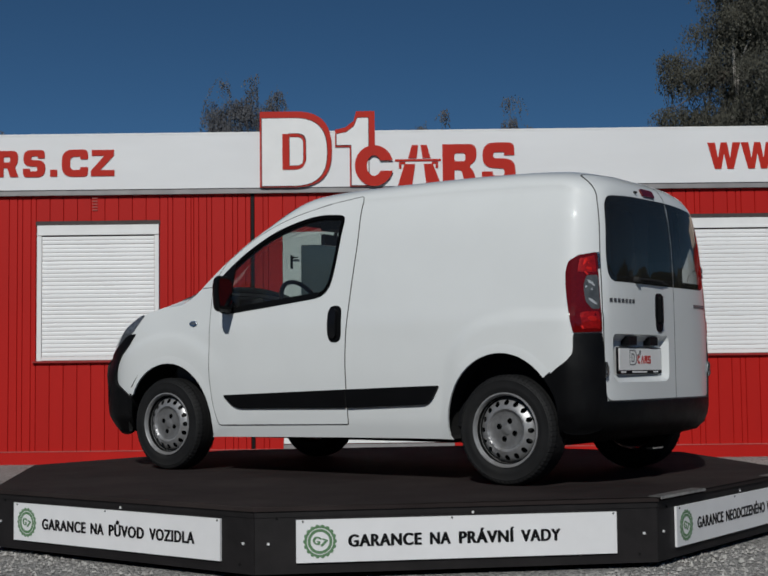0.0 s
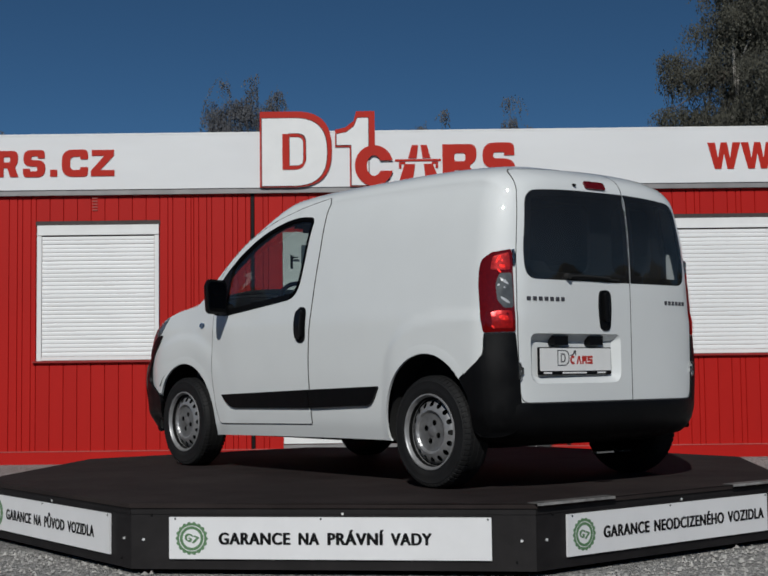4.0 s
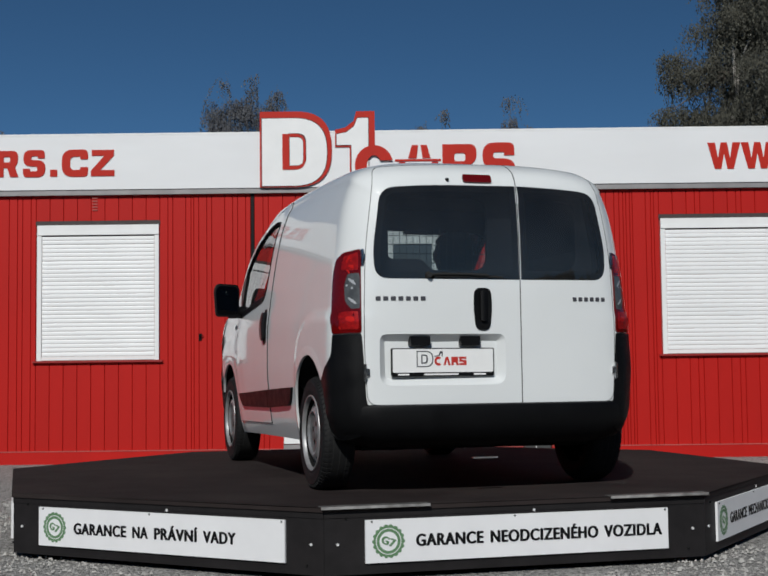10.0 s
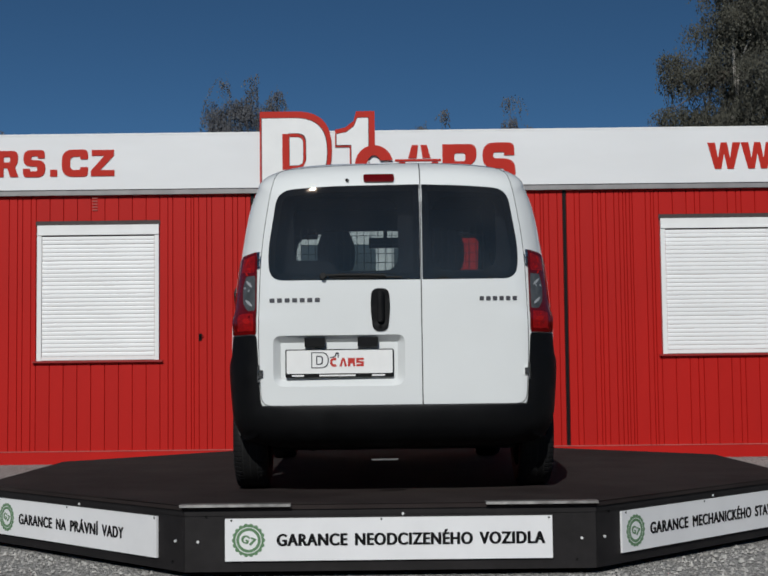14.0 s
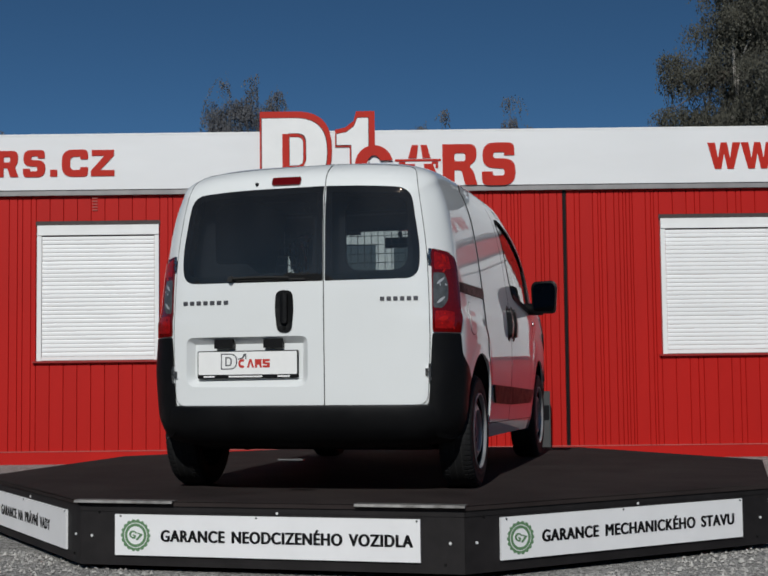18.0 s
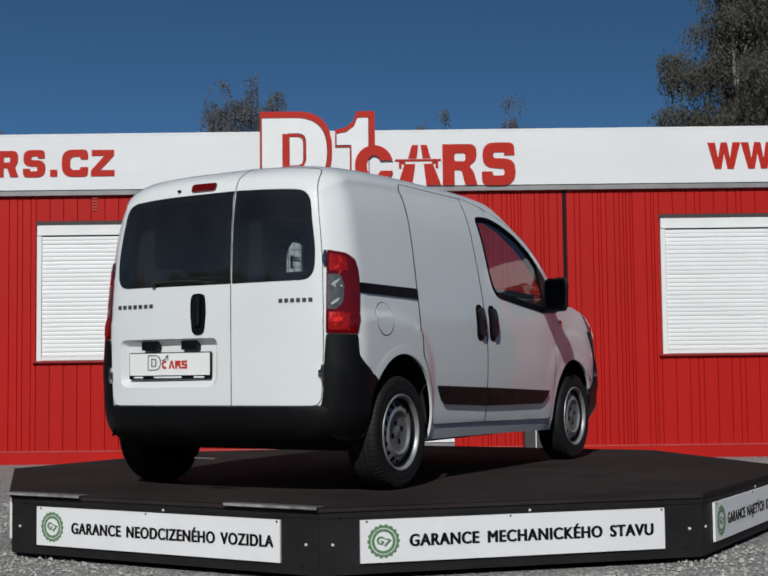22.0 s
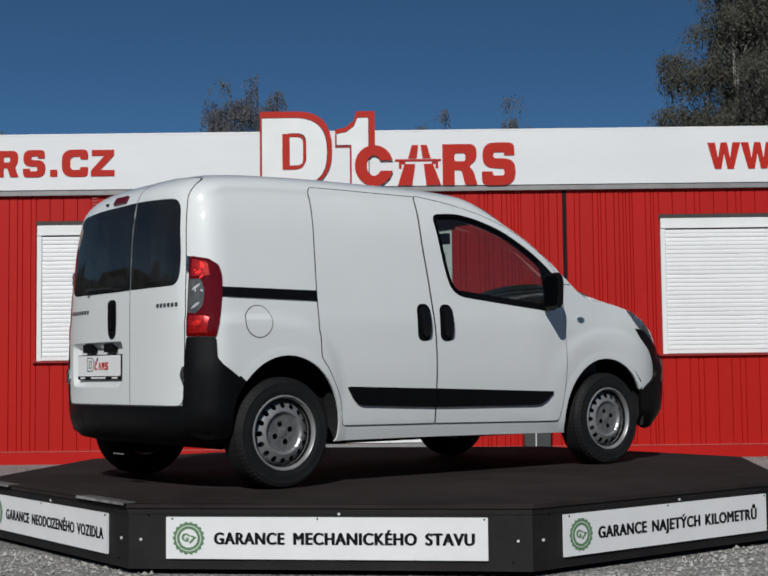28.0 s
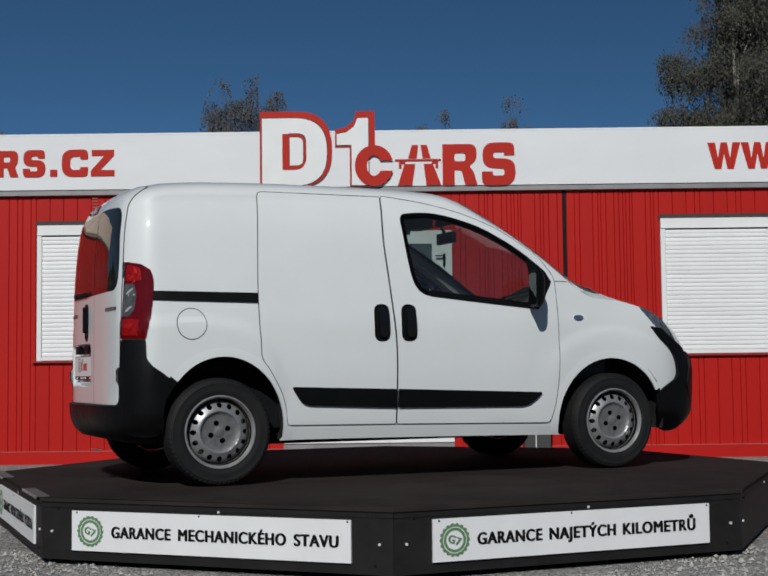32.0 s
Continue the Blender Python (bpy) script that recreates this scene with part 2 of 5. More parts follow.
def revolve(bm, profile, n=48, axis="x"):
    """Turns a profile of (radius, along) about an axis; open ends."""
    rings = []
    for r, s in profile:
        ring = []
        for k in range(n):
            c, d = r * math.cos(k * math.tau / n), r * math.sin(k * math.tau / n)
            ring.append(bm.verts.new((s, c, d) if axis == "x" else (c, s, d) if axis == "y" else (c, d, s)))
        rings.append(ring)
    for a, b in zip(rings, rings[1:]):
        for k in range(n):
            bm.faces.new((a[k], a[(k + 1) % n], b[(k + 1) % n], b[k]))
    return bm


def rounded(pts, r, n=5):
    """A closed outline with its corners rounded; r is one radius or one for each corner."""
    out = []
    m = len(pts)
    for i, p in enumerate(pts):
        rad = r[i] if isinstance(r, (list, tuple)) else r
        p = Vector(p[:2])
        a, b = Vector(pts[i - 1][:2]), Vector(pts[(i + 1) % m][:2])
        u, v = (a - p), (b - p)
        k = min(rad, 0.49 * u.length, 0.49 * v.length)
        if k < 1e-4:
            out.append(tuple(p))
            continue
        s, t = p + u.normalized() * k, p + v.normalized() * k
        for j in range(n + 1):
            f = j / n
            out.append(tuple((1 - f) ** 2 * s + 2 * f * (1 - f) * p + f * f * t))
    return out


def inset(pts, d):
    """The outline moved inwards by d (outwards if negative)."""
    m = len(pts)
    area = sum(pts[i - 1][0] * pts[i][1] - pts[i][0] * pts[i - 1][1] for i in range(m))
    s = 1 if area > 0 else -1
    out = []
    for i in range(m):
        a, p, b = Vector(pts[i - 1]), Vector(pts[i]), Vector(pts[(i + 1) % m])
        e1, e2 = (p - a).normalized(), (b - p).normalized()
        n1, n2 = Vector((-e1.y, e1.x)), Vector((-e2.y, e2.x))
        nn = (n1 + n2)
        nn = nn / max(0.3, nn.length_squared / 2) if nn.length > 1e-6 else n1
        out.append(tuple(p + nn * d * s))
    return out


def inside(pts, x, y):
    hit = False
    for i in range(len(pts)):
        (x0, y0), (x1, y1) = pts[i - 1], pts[i]
        if (y0 > y) != (y1 > y) and x < (x1 - x0) * (y - y0) / (y1 - y0) + x0:
            hit = not hit
    return hit


def filled(outline, holes=(), step=0.0):
    """A flat sheet with holes, in the plane z = 0, cut up into squares of that step."""
    bm = bmesh.new()
    for loop in (outline, *holes):
        vs = [bm.verts.new((p[0], p[1], 0)) for p in loop]
        for i in range(len(vs)):
            bm.edges.new((vs[i - 1], vs[i]))
    bmesh.ops.triangle_fill(bm, use_beauty=True, use_dissolve=False, edges=bm.edges[:], normal=(0, 0, 1))
    if step:
        steps = step if isinstance(step, tuple) else (step, step)
        for axis in (0, 1):
            step = steps[axis]
            lo, hi = min(p[axis] for p in outline), max(p[axis] for p in outline)
            k = math.floor(lo / step) + 1
            while k * step < hi:
                co, no = [0, 0, 0], [0, 0, 0]
                co[axis], no[axis] = k * step, 1
                bmesh.ops.bisect_plane(bm, geom=bm.verts[:] + bm.edges[:] + bm.faces[:], plane_co=co, plane_no=no, dist=1e-6)
                k += 1
        bmesh.ops.remove_doubles(bm, verts=bm.verts, dist=1e-5)
    return bm


def slab(outline, holes, place, depth):
    """A flat shape of that depth; place turns (u, v, out) into a point."""
    bm = filled(outline, holes)
    bmesh.ops.recalc_face_normals(bm, faces=bm.faces)
    top = bm.faces[:]
    back = {v: bm.verts.new((v.co.x, v.co.y, -depth)) for v in bm.verts[:]}
    for e in [e for e in bm.edges if e.is_boundary]:
        a, b = e.verts
        bm.faces.new((a, b, back[b], back[a]))
    for f in top:
        bm.faces.new([back[v] for v in reversed(f.verts)])
    for v in bm.verts:
        v.co = place(*v.co)
    return bm


def smooth_line(xs, ys):
    """A smooth curve through points, without overshoot."""
    xs, ys = np.array(xs, float), np.array(ys, float)
    h, d = np.diff(xs), np.diff(ys) / np.diff(xs)
    m = np.zeros(len(xs))
    m[0], m[-1] = d[0], d[-1]
    for i in range(1, len(xs) - 1):
        m[i] = 0 if d[i - 1] * d[i] <= 0 else 2 * d[i - 1] * d[i] / (d[i - 1] + d[i])

    def at(x):
        x = min(max(x, xs[0]), xs[-1])
        i = min(int(np.searchsorted(xs, x, "right")) - 1, len(xs) - 2)
        t = (x - xs[i]) / h[i]
        return float((1 + 2 * t) * (1 - t) ** 2 * ys[i] + t * (1 - t) ** 2 * h[i] * m[i] + t * t * (3 - 2 * t) * ys[i + 1] + t * t * (t - 1) * h[i] * m[i + 1])
    return at


def word_mesh(text):
    """A word in capitals as a thin mesh, thickened to a bold face; also its width at size 1."""
    cu = bpy.data.curves.new("lettering", "FONT")
    cu.body, cu.size, cu.extrude, cu.space_character = text, 1.0, 0.002, 1.10
    ob = new("lettering", cu)
    thin = bpy.data.meshes.new_from_object(ob.evaluated_get(bpy.context.evaluated_depsgraph_get()))
    bpy.data.objects.remove(ob)
    co = np.array([v.co[:] for v in thin.vertices])
    polys = [tuple(f.vertices) for f in thin.polygons]
    verts, faces = [], []
    for k, (dx, dy) in enumerate(((-0.062, 0), (0.062, 0), (0, 0.028), (0, -0.016), (-0.04, 0.018), (0.04, 0.018), (-0.04, -0.01), (0.04, -0.01), (-0.02, 0.024), (0.02, 0.024), (-0.02, -0.014), (0.02, -0.014))):
        n = len(verts)
        verts.extend((co + np.array((dx, dy, 0.0008 * k))).tolist())
        faces.extend(tuple(i + n for i in f) for f in polys)
    me = bpy.data.meshes.new("lettering")
    me.from_pydata(verts, [], faces)
    return me, co[:, 0].min() - 0.062, co[:, 0].max() + 0.062


def lettering(text, width, height):
    """A word from 0 to width, capitals of that height."""
    me, a, b = word_mesh(text)
    k = width / (b - a)
    for v in me.vertices:
        v.co = ((v.co.x - a) * k, v.co.y / 0.73 * height, v.co.z * 0.1)
    return me


# ---- ground ----
WALL_Y = 5.72
bm = bmesh.new()
for x0, x1, y0, y1 in ((-400, 400, -400, 400),):
    bm.faces.new([bm.verts.new(p) for p in ((x0, y0, 0), (x1, y0, 0), (x1, y1, 0), (x0, y1, 0))])
tagged(part("ground", bm, GRAVEL), "flat yard of compacted light grey gravel", "ground", kind="structure")


def pebble_field():
    """Loose stones of the gravel, lying on the ground round the platform."""
    rng = np.random.default_rng(4)
    n = 34000
    x, y = rng.uniform(-4.6, 4.6, n), rng.uniform(-4.4, 1.5, n)
    far = np.maximum(np.maximum(abs(x), abs(y)), (abs(x) + abs(y)) * 0.7071)
    ok = (far > 2.31) & ~((abs(x) < 0.8) & (y < -2.3)) & ~((y > -0.5) & (abs(x) > 3.6))
    x, y = x[ok], y[ok]
    n = len(x)
    r = rng.uniform(0.005, 0.013, n) * np.where(rng.random(n) < 0.05, 1.6, 1.0)
    base = np.array([(1, 0, 0), (0, 1, 0), (-1, 0, 0), (0, -1, 0), (0, 0, 0.8), (0, 0, -0.4)])
    p = base[None] * (1 + rng.uniform(-0.35, 0.35, (n, 6, 3))) * r[:, None, None]
    t = rng.uniform(0, 6.28, n)
    c, s = np.cos(t)[:, None], np.sin(t)[:, None]
    v = np.stack([x[:, None] + c * p[..., 0] - s * p[..., 1], y[:, None] + s * p[..., 0] + c * p[..., 1], p[..., 2] + 0.3 * r[:, None]], -1)
    tri = np.array(((0, 1, 4), (1, 2, 4), (2, 3, 4), (3, 0, 4)))
    f = (tri[None] + 6 * np.arange(n)[:, None, None]).reshape(-1, 3)
    me = bpy.data.meshes.new("gravel_stones")
    me.from_pydata(v.reshape(-1, 3).tolist(), [], f.tolist())
    tagged(part_mesh("gravel_stones", me, STONE), "loose light grey gravel stones on the yard", "gravel", kind="stuff")


pebble_field()

# ---- the office building: red cabins under one white fascia ----
FACE_Y, WEST = 5.66, -8.2


wall = tagged(part("wall_front", new_box(WEST, 8.68, WALL_Y + 0.02, WALL_Y + 0.14, 0.0, 3.0), TRIM_RED), "red steel-clad cabin wall in upright ribs", "wall", kind="structure")
tagged(part("wall_back", new_box(WEST, 8.68, 11.6, 11.72, 0.0, 3.0), WALL_RED), "plain red cabin wall", "wall", kind="structure")
tagged(part("wall_west", new_box(WEST, WEST + 0.12, WALL_Y + 0.14, 11.6, 0.0, 3.0), WALL_RED), "plain red cabin wall", "wall", kind="structure")
tagged(part("wall_east", new_box(8.56, 8.68, WALL_Y + 0.14, 11.6, 0.0, 3.0), WALL_RED), "plain red cabin wall", "wall", kind="structure")
tagged(part("roof", new_box(WEST - 0.1, 8.78, FACE_Y + 0.1, 11.8, 3.0, 3.1), FASCIA_EDGE), "flat grey sheet roof of the cabins", "roof", kind="structure")
fascia = tagged(part("fascia", new_box(WEST - 0.1, 8.78, FACE_Y, FACE_Y + 0.06, 2.935, 3.524), FASCIA, bevel=0.006), "long white sheet-metal fascia with red signs", "fascia", kind="structure")
part("fascia_cap", new_box(WEST - 0.1, 8.78, FACE_Y - 0.002, FACE_Y + 0.13, 3.524, 3.541), FRAME_WHITE, fascia)
part("fascia_edging", new_box(WEST - 0.1, 8.78, FACE_Y + 0.012, FACE_Y + 0.059, 2.878, 2.935), FASCIA_EDGE, fascia, "grey metal edging under the fascia")
tagged(part("plinth", new_box(WEST, 8.68, WALL_Y - 0.035, WALL_Y + 0.02, 0.0, 0.13), WALL_RED, bevel=0.006), "red base board along the foot of the wall", "base board", kind="structure")
part("plinth_cap", new_box(WEST, 8.68, WALL_Y - 0.039, WALL_Y - 0.002, 0.131, 0.139), PLINTH_STRIP, wall, "faded strip on the base board")

OPENINGS = [(-3.772, -2.438, 1.083, 2.605), (2.937, 4.271, 1.083, 2.605), (-1.115, 0.704, 0.0, 2.445)]
SEAMS = (-4.81, -1.440, 1.922, 5.29)
for u in SEAMS:
    part("joint_strip", new_box(u - 0.017, u + 0.017, WALL_Y - 0.004, WALL_Y + 0.02, 0.13, 2.878), BLACK_PLASTIC, wall, "dark joint between two cabins")


def rib_mesh(width, height, fine):
    """One upright rib of the cladding, with a shallow groove or two in it."""
    cuts = [0.0, *[width * c for c in ((), (0.62,), (0.40, 0.62), (0.30, 0.52, 0.80))[fine]], width]
    bm = bmesh.new()
    for c0, c1 in zip(cuts, cuts[1:]):
        prof = [(c0, 0.012), (c0 + 0.0016, 0.010), (c0 + 0.0048, 0.0), (c1 - 0.0048, 0.0), (c1 - 0.0016, 0.010), (c1, 0.012)]
        lo = [bm.verts.new((x, y, 0)) for x, y in prof]
        hi = [bm.verts.new((x, y, height)) for x, y in prof]
        for i in range(len(prof) - 1):
            bm.faces.new((lo[i], lo[i + 1], hi[i + 1], hi[i]))
    me = bpy.data.meshes.new("rib")
    bm.to_mesh(me)
    bm.free()
    me.materials.append(WALL_RED)
    return me


RIBS = {}


def rib(u, width, z0, z1, fine):
    key = (round(width, 4), round(z1 - z0, 4), fine)
    if key not in RIBS:
        RIBS[key] = rib_mesh(width, z1 - z0, fine)
    ob = new("rib", RIBS[key])
    ob.parent = wall
    ob.matrix_basis = Matrix.Translation((u, WALL_Y, z0))


def clad(u0, u1, pitch, fine):
    """Covers the wall between two uprights with ribs, round the openings."""
    stops = [u0, u1] + [x for o in OPENINGS for x in o[:2] if u0 < x < u1]
    stops.sort()
    for a, b in zip(stops, stops[1:]):
        n = max(1, round((b - a) / pitch))
        w = (b - a) / n
        cut = [o for o in OPENINGS if o[0] <= (a + b) / 2 <= o[1]]
        for i in range(n):
            if cut:
                if cut[0][2] > 0.2:
                    rib(a + i * w, w, 0.13, cut[0][2], (0, 0, 1)[i % 3] if fine else 0)
                if cut[0][3] < 2.87:
                    rib(a + i * w, w, cut[0][3], 2.878, (0, 0, 1)[i % 3] if fine else 0)
            else:
                rib(a + i * w, w, 0.13, 2.878, (1, 0, 2, 1, 3, 0, 2)[i % 7] if fine else (1, 0, 2, 1, 0, 1, 1)[i % 7])


edges = [WEST + 0.02, *SEAMS, 8.66]
for i, (a, b) in enumerate(zip(edges, edges[1:])):
    clad(a + 0.02, b - 0.02, 0.143, i in (2, 3))


SLOT_DARK = material("dark shutter gaps and head shadow", (0.05, 0.035, 0.033), 0.7, var=0.2, scale=8.0)


def shuttered_window(name, o):
    u0, u1, z0, z1 = o
    win = empty(name, Matrix.Translation(((u0 + u1) / 2, WALL_Y, z0)), label="white roller-shuttered window, closed, in the red wall", category="window", kind="structure")
    w, h = (u1 - u0) / 2, z1 - z0
    # shadow above the shutter box, painted along with the grey band there
    part("lintel", new_box(-w - 0.004, w + 0.004, -0.004, 0.018, h - 0.047, h - 0.002), SLOT_DARK, win, "dark strip over the window, its shadow put into the colour", bevel=0.003)
    part("shutter_box", new_box(-w + 0.015, w - 0.012, -0.012, 0.016, h - 0.155, h - 0.047), FRAME_WHITE, win, bevel=0.004)
    part("head_gap", new_box(-w + 0.062, w - 0.058, -0.006, 0.012, h - 0.166, h - 0.1555), SLOT_DARK, win, "dark gap under the shutter box")
    part("box_lip", new_box(-w + 0.013, w - 0.010, -0.019, -0.0125, h - 0.155, h - 0.130), FRAME_WHITE, win, bevel=0.002)
    part("foot_gap", new_box(-w + 0.062, w - 0.058, -0.006, 0.012, 0.0165, 0.0215), SLOT_DARK, win)
    for s in (-1, 1):
        part("guide_rail", new_box(s * w - 0.058 if s > 0 else -w + 0.012, w - 0.012 if s > 0 else -w + 0.062, -0.010, 0.016, 0.0175, h - 0.158), FRAME_WHITE, win, bevel=0.003)
    part("sill", new_box(-w - 0.03, w + 0.03, -0.040, 0.018, -0.004, 0.016), TRIM_RED, win, "red metal sill", bevel=0.004)
    part("bottom_bar", new_box(-w + 0.064, w - 0.060, -0.004, 0.014, 0.022, 0.062), FRAME_WHITE, win, bevel=0.003)
    lo, hi, n = 0.064, h - 0.167, 29
    rng = random.Random(11)
    p = (hi - lo) / n
    me = bpy.data.meshes.new("slat")
    bm = bmesh.new()
    prof = [(0.0030, 0.0003), (0.0007, 0.003), (-0.0003, p * 0.30), (-0.0005, p * 0.70), (0.0003, p - 0.006), (0.0030, p - 0.0010)]
    a = [bm.verts.new((-w + 0.066, y, z)) for y, z in prof]
    b = [bm.verts.new((w - 0.062, y, z)) for y, z in prof]
    for i in range(len(prof) - 1):
        bm.faces.new((a[i], b[i], b[i + 1], a[i + 1]))
    bm.to_mesh(me)
    bm.free()
    me.materials.append(SHUTTER)
    me.shade_smooth()
    for i in range(n):
        ob = new("slat", me)
        ob.parent = win
        ob.matrix_basis = pose(0, rng.uniform(-0.0004, 0.0004), lo + i * p, rng.gauss(-0.8, 1.6), 0, 0)


for k in range(2):
    shuttered_window("window_%d" % (k + 1), OPENINGS[k])


def entrance():
    """The white double door, one pane in each leaf."""
    u0, u1, z0, z1 = OPENINGS[2]
    d = empty("door_1", Matrix.Translation((0, WALL_Y, 0)), label="white plastic double door with dark panes, closed", category="door", kind="structure")
    mid = -0.018
    part("threshold", new_box(u0, u1, -0.05, 0.02, 0.13, 0.18), FASCIA_EDGE, d, "grey metal threshold", bevel=0.004)
    part("meeting_strip", new_box(mid - 0.022, mid + 0.022, -0.046, 0.012, 0.19, z1), FRAME_WHITE, d)
    part("door_head", new_box(u0, u1, -0.012, 0.02, z1, z1 + 0.012), FRAME_WHITE, d)
    for a, b, side in ((u0, mid - 0.01, 1), (mid + 0.01, u1, -1)):
        g0, g1 = (a + 0.196, b - 0.085) if side > 0 else (a + 0.085, b - 0.215)
        leaf = part("door_leaf", slab([(a, 0.19), (b, 0.19), (b, z1), (a, z1)], [[(g0, 1.10), (g0, 2.315), (g1, 2.315), (g1, 1.10)], [(g0, 0.36), (g0, 0.96), (g1, 0.96), (g1, 0.36)]], lambda u, v, o: (u, -0.01 - o, v), 0.03), FRAME_WHITE, d)
        part("pane", new_box(g0, g1, 0.002, 0.012, 1.10, 2.315), DOOR_GLASS, leaf, "dark glass pane")
        part("panel", new_box(g0, g1, 0.002, 0.012, 0.36, 0.96), FRAME_WHITE, leaf)
        hu = a + 0.095 if side > 0 else b - 0.085
        bm = new_box(hu - 0.013, hu + 0.013, -0.02, -0.01, 2.06, 2.205)
        bm = box(bm, hu - 0.012, hu + 0.075, -0.055, -0.04, 2.17, 2.185) if side > 0 else box(bm, hu - 0.095, hu + 0.012, -0.055, -0.04, 2.17, 2.185)
        tube(bm, (hu, -0.04, 2.18), (hu, -0.015, 2.18), 0.010)
        part("door_handle", bm, DARK_METAL, leaf, "dark lever handle")


entrance()
bm = new_box(-2.022, -1.989, WALL_Y - 0.006, WALL_Y + 0.004, 1.30, 1.375)
tube(bm, (-2.007, WALL_Y - 0.03, 1.355), (-2.007, WALL_Y, 1.355), 0.011)
box(bm, -2.010, -1.975, WALL_Y - 0.036, WALL_Y - 0.026, 1.348, 1.362)
part("lock_plate", bm, DARK_METAL, wall, "small dark lock on the red wall")
for i in range(5):
    part("vent_slat", new_box(-3.165, -3.11, WALL_Y - 0.012, WALL_Y + 0.002, 2.715 + 0.032 * i, 2.725 + 0.032 * i), VENT_PINK, wall)


def meter_cabinet():
    """A low grey cabinet on the ground against the wall."""
    c = empty("meter_cabinet", Matrix.Translation((1.5625, 5.55, 0)), label="low grey steel cabinet standing against the red wall", category="cabinet")
    part("body", new_box(-0.135, 0.135, -0.09, 0.125, 0.0, 0.72), CABINET, c, bevel=0.008)
    part("plinth", new_box(-0.125, 0.125, -0.085, 0.12, 0.0, 0.04), DARK_METAL, c)
    part("cover", new_box(0.03, 0.128, -0.098, -0.09, 0.05, 0.715), CABINET, c, "grey cover plate", bevel=0.003)
    part("pane", new_box(0.036, 0.122, -0.101, -0.098, 0.42, 0.575), GLOSS_BLACK, c, "small dark window")
    part("edge_strip", new_box(-0.024, -0.015, -0.098, -0.09, 0.05, 0.70), FRAME_WHITE, c, "white edge strip")


meter_cabinet()


# ---- signs on the fascia, as plain shapes ----
def big_sign():
    g = empty("roof_sign", Matrix.Translation((-0.73, FACE_Y, 2.95)), label="large white sign of two raised shapes with red returns", category="sign")

    def put(u, v, o):
        k = 0.9957 - o / 14.1
        return (u * k + 0.73, -o, 0.93 + (v - 0.93) * k - 2.95)

    def bow(u0, u1, z0, z1, r):
        return rounded([(u0, z0), (u1, z0), (u1, z1), (u0, z1)], [0.0, r, r, 0.0], 10)
    part("red_return", slab(bow(-1.357, -0.580, 2.945, 3.770, 0.42), [], lambda u, v, o: put(u, v, o + 0.022), 0.020), LETTER_RED, g, "red return behind the round-sided shape")
    part("edging", slab(bow(-1.341, -0.623, 2.952, 3.704, 0.41), [], lambda u, v, o: put(u, v, o + 0.0245), 0.0023), MAROON, g, "dark red edging round the face")
    part("white_face", slab(bow(-1.333, -0.632, 2.960, 3.695, 0.40), [], lambda u, v, o: put(u, v, o + 0.031), 0.006), FRAME_WHITE, g)
    part("edging", slab(bow(-1.048, -0.855, 3.167, 3.532, 0.165), [bow(-1.034, -0.889, 3.181, 3.489, 0.116)], lambda u, v, o: put(u, v, o + 0.034), 0.0025), MAROON, g, "dark red edging inside the shape")
    part("red_frame", slab(bow(-1.113, -0.862, 3.135, 3.525, 0.16), [bow(-1.040, -0.885, 3.175, 3.495, 0.12)], lambda u, v, o: put(u, v, o + 0.037), 0.0025), LETTER_RED, g)
    step = [(-0.385, 2.945), (-0.178, 2.945), (-0.178, 3.365), (-0.112, 3.365), (-0.112, 3.765), (-0.312, 3.765), (-0.34, 3.66), (-0.43, 3.59), (-0.542, 3.565), (-0.542, 3.375), (-0.385, 3.375)]
    part("red_return", slab(step, [], lambda u, v, o: put(u, v, o + 0.012), 0.011), LETTER_RED, g, "red return behind the stepped shape")
    part("edging", slab([(-0.373, 2.950), (-0.174, 2.950), (-0.174, 3.698), (-0.302, 3.698), (-0.340, 3.606), (-0.422, 3.543), (-0.533, 3.522), (-0.533, 3.390), (-0.373, 3.390)], [], lambda u, v, o: put(u, v, o + 0.0145), 0.0023), MAROON, g, "dark red edging round the face")
    part("white_face", slab([(-0.365, 2.958), (-0.182, 2.958), (-0.182, 3.69), (-0.298, 3.69), (-0.335, 3.60), (-0.42, 3.535), (-0.525, 3.515), (-0.525, 3.398), (-0.365, 3.398)], [], lambda u, v, o: put(u, v, o + 0.020), 0.005), FRAME_WHITE, g)


def red_shape(outline, holes=(), depth=0.008, name="red_shape", out=0.009):
    k = 0.9957 - out / 14.1
    outline = [(a * k, 0.93 + (b - 0.93) * k) for a, b in outline]
    holes = [[(a * k, 0.93 + (b - 0.93) * k) for a, b in h] for h in holes]
    u = sum(p[0] for p in outline) / len(outline)
    v = min(p[1] for p in outline)
    g = part(name, slab(outline, holes, lambda a, b, o: (a - u, -o - out, b - v), depth), LETTER_RED, None, at=Matrix.Translation((u, FACE_Y, v)))
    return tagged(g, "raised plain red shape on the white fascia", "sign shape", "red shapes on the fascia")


def block(u0, u1, z0, z1, r=0.03):
    return rounded([(u0, z0), (u1, z0), (u1, z1), (u0, z1)], r, 4)


big_sign()
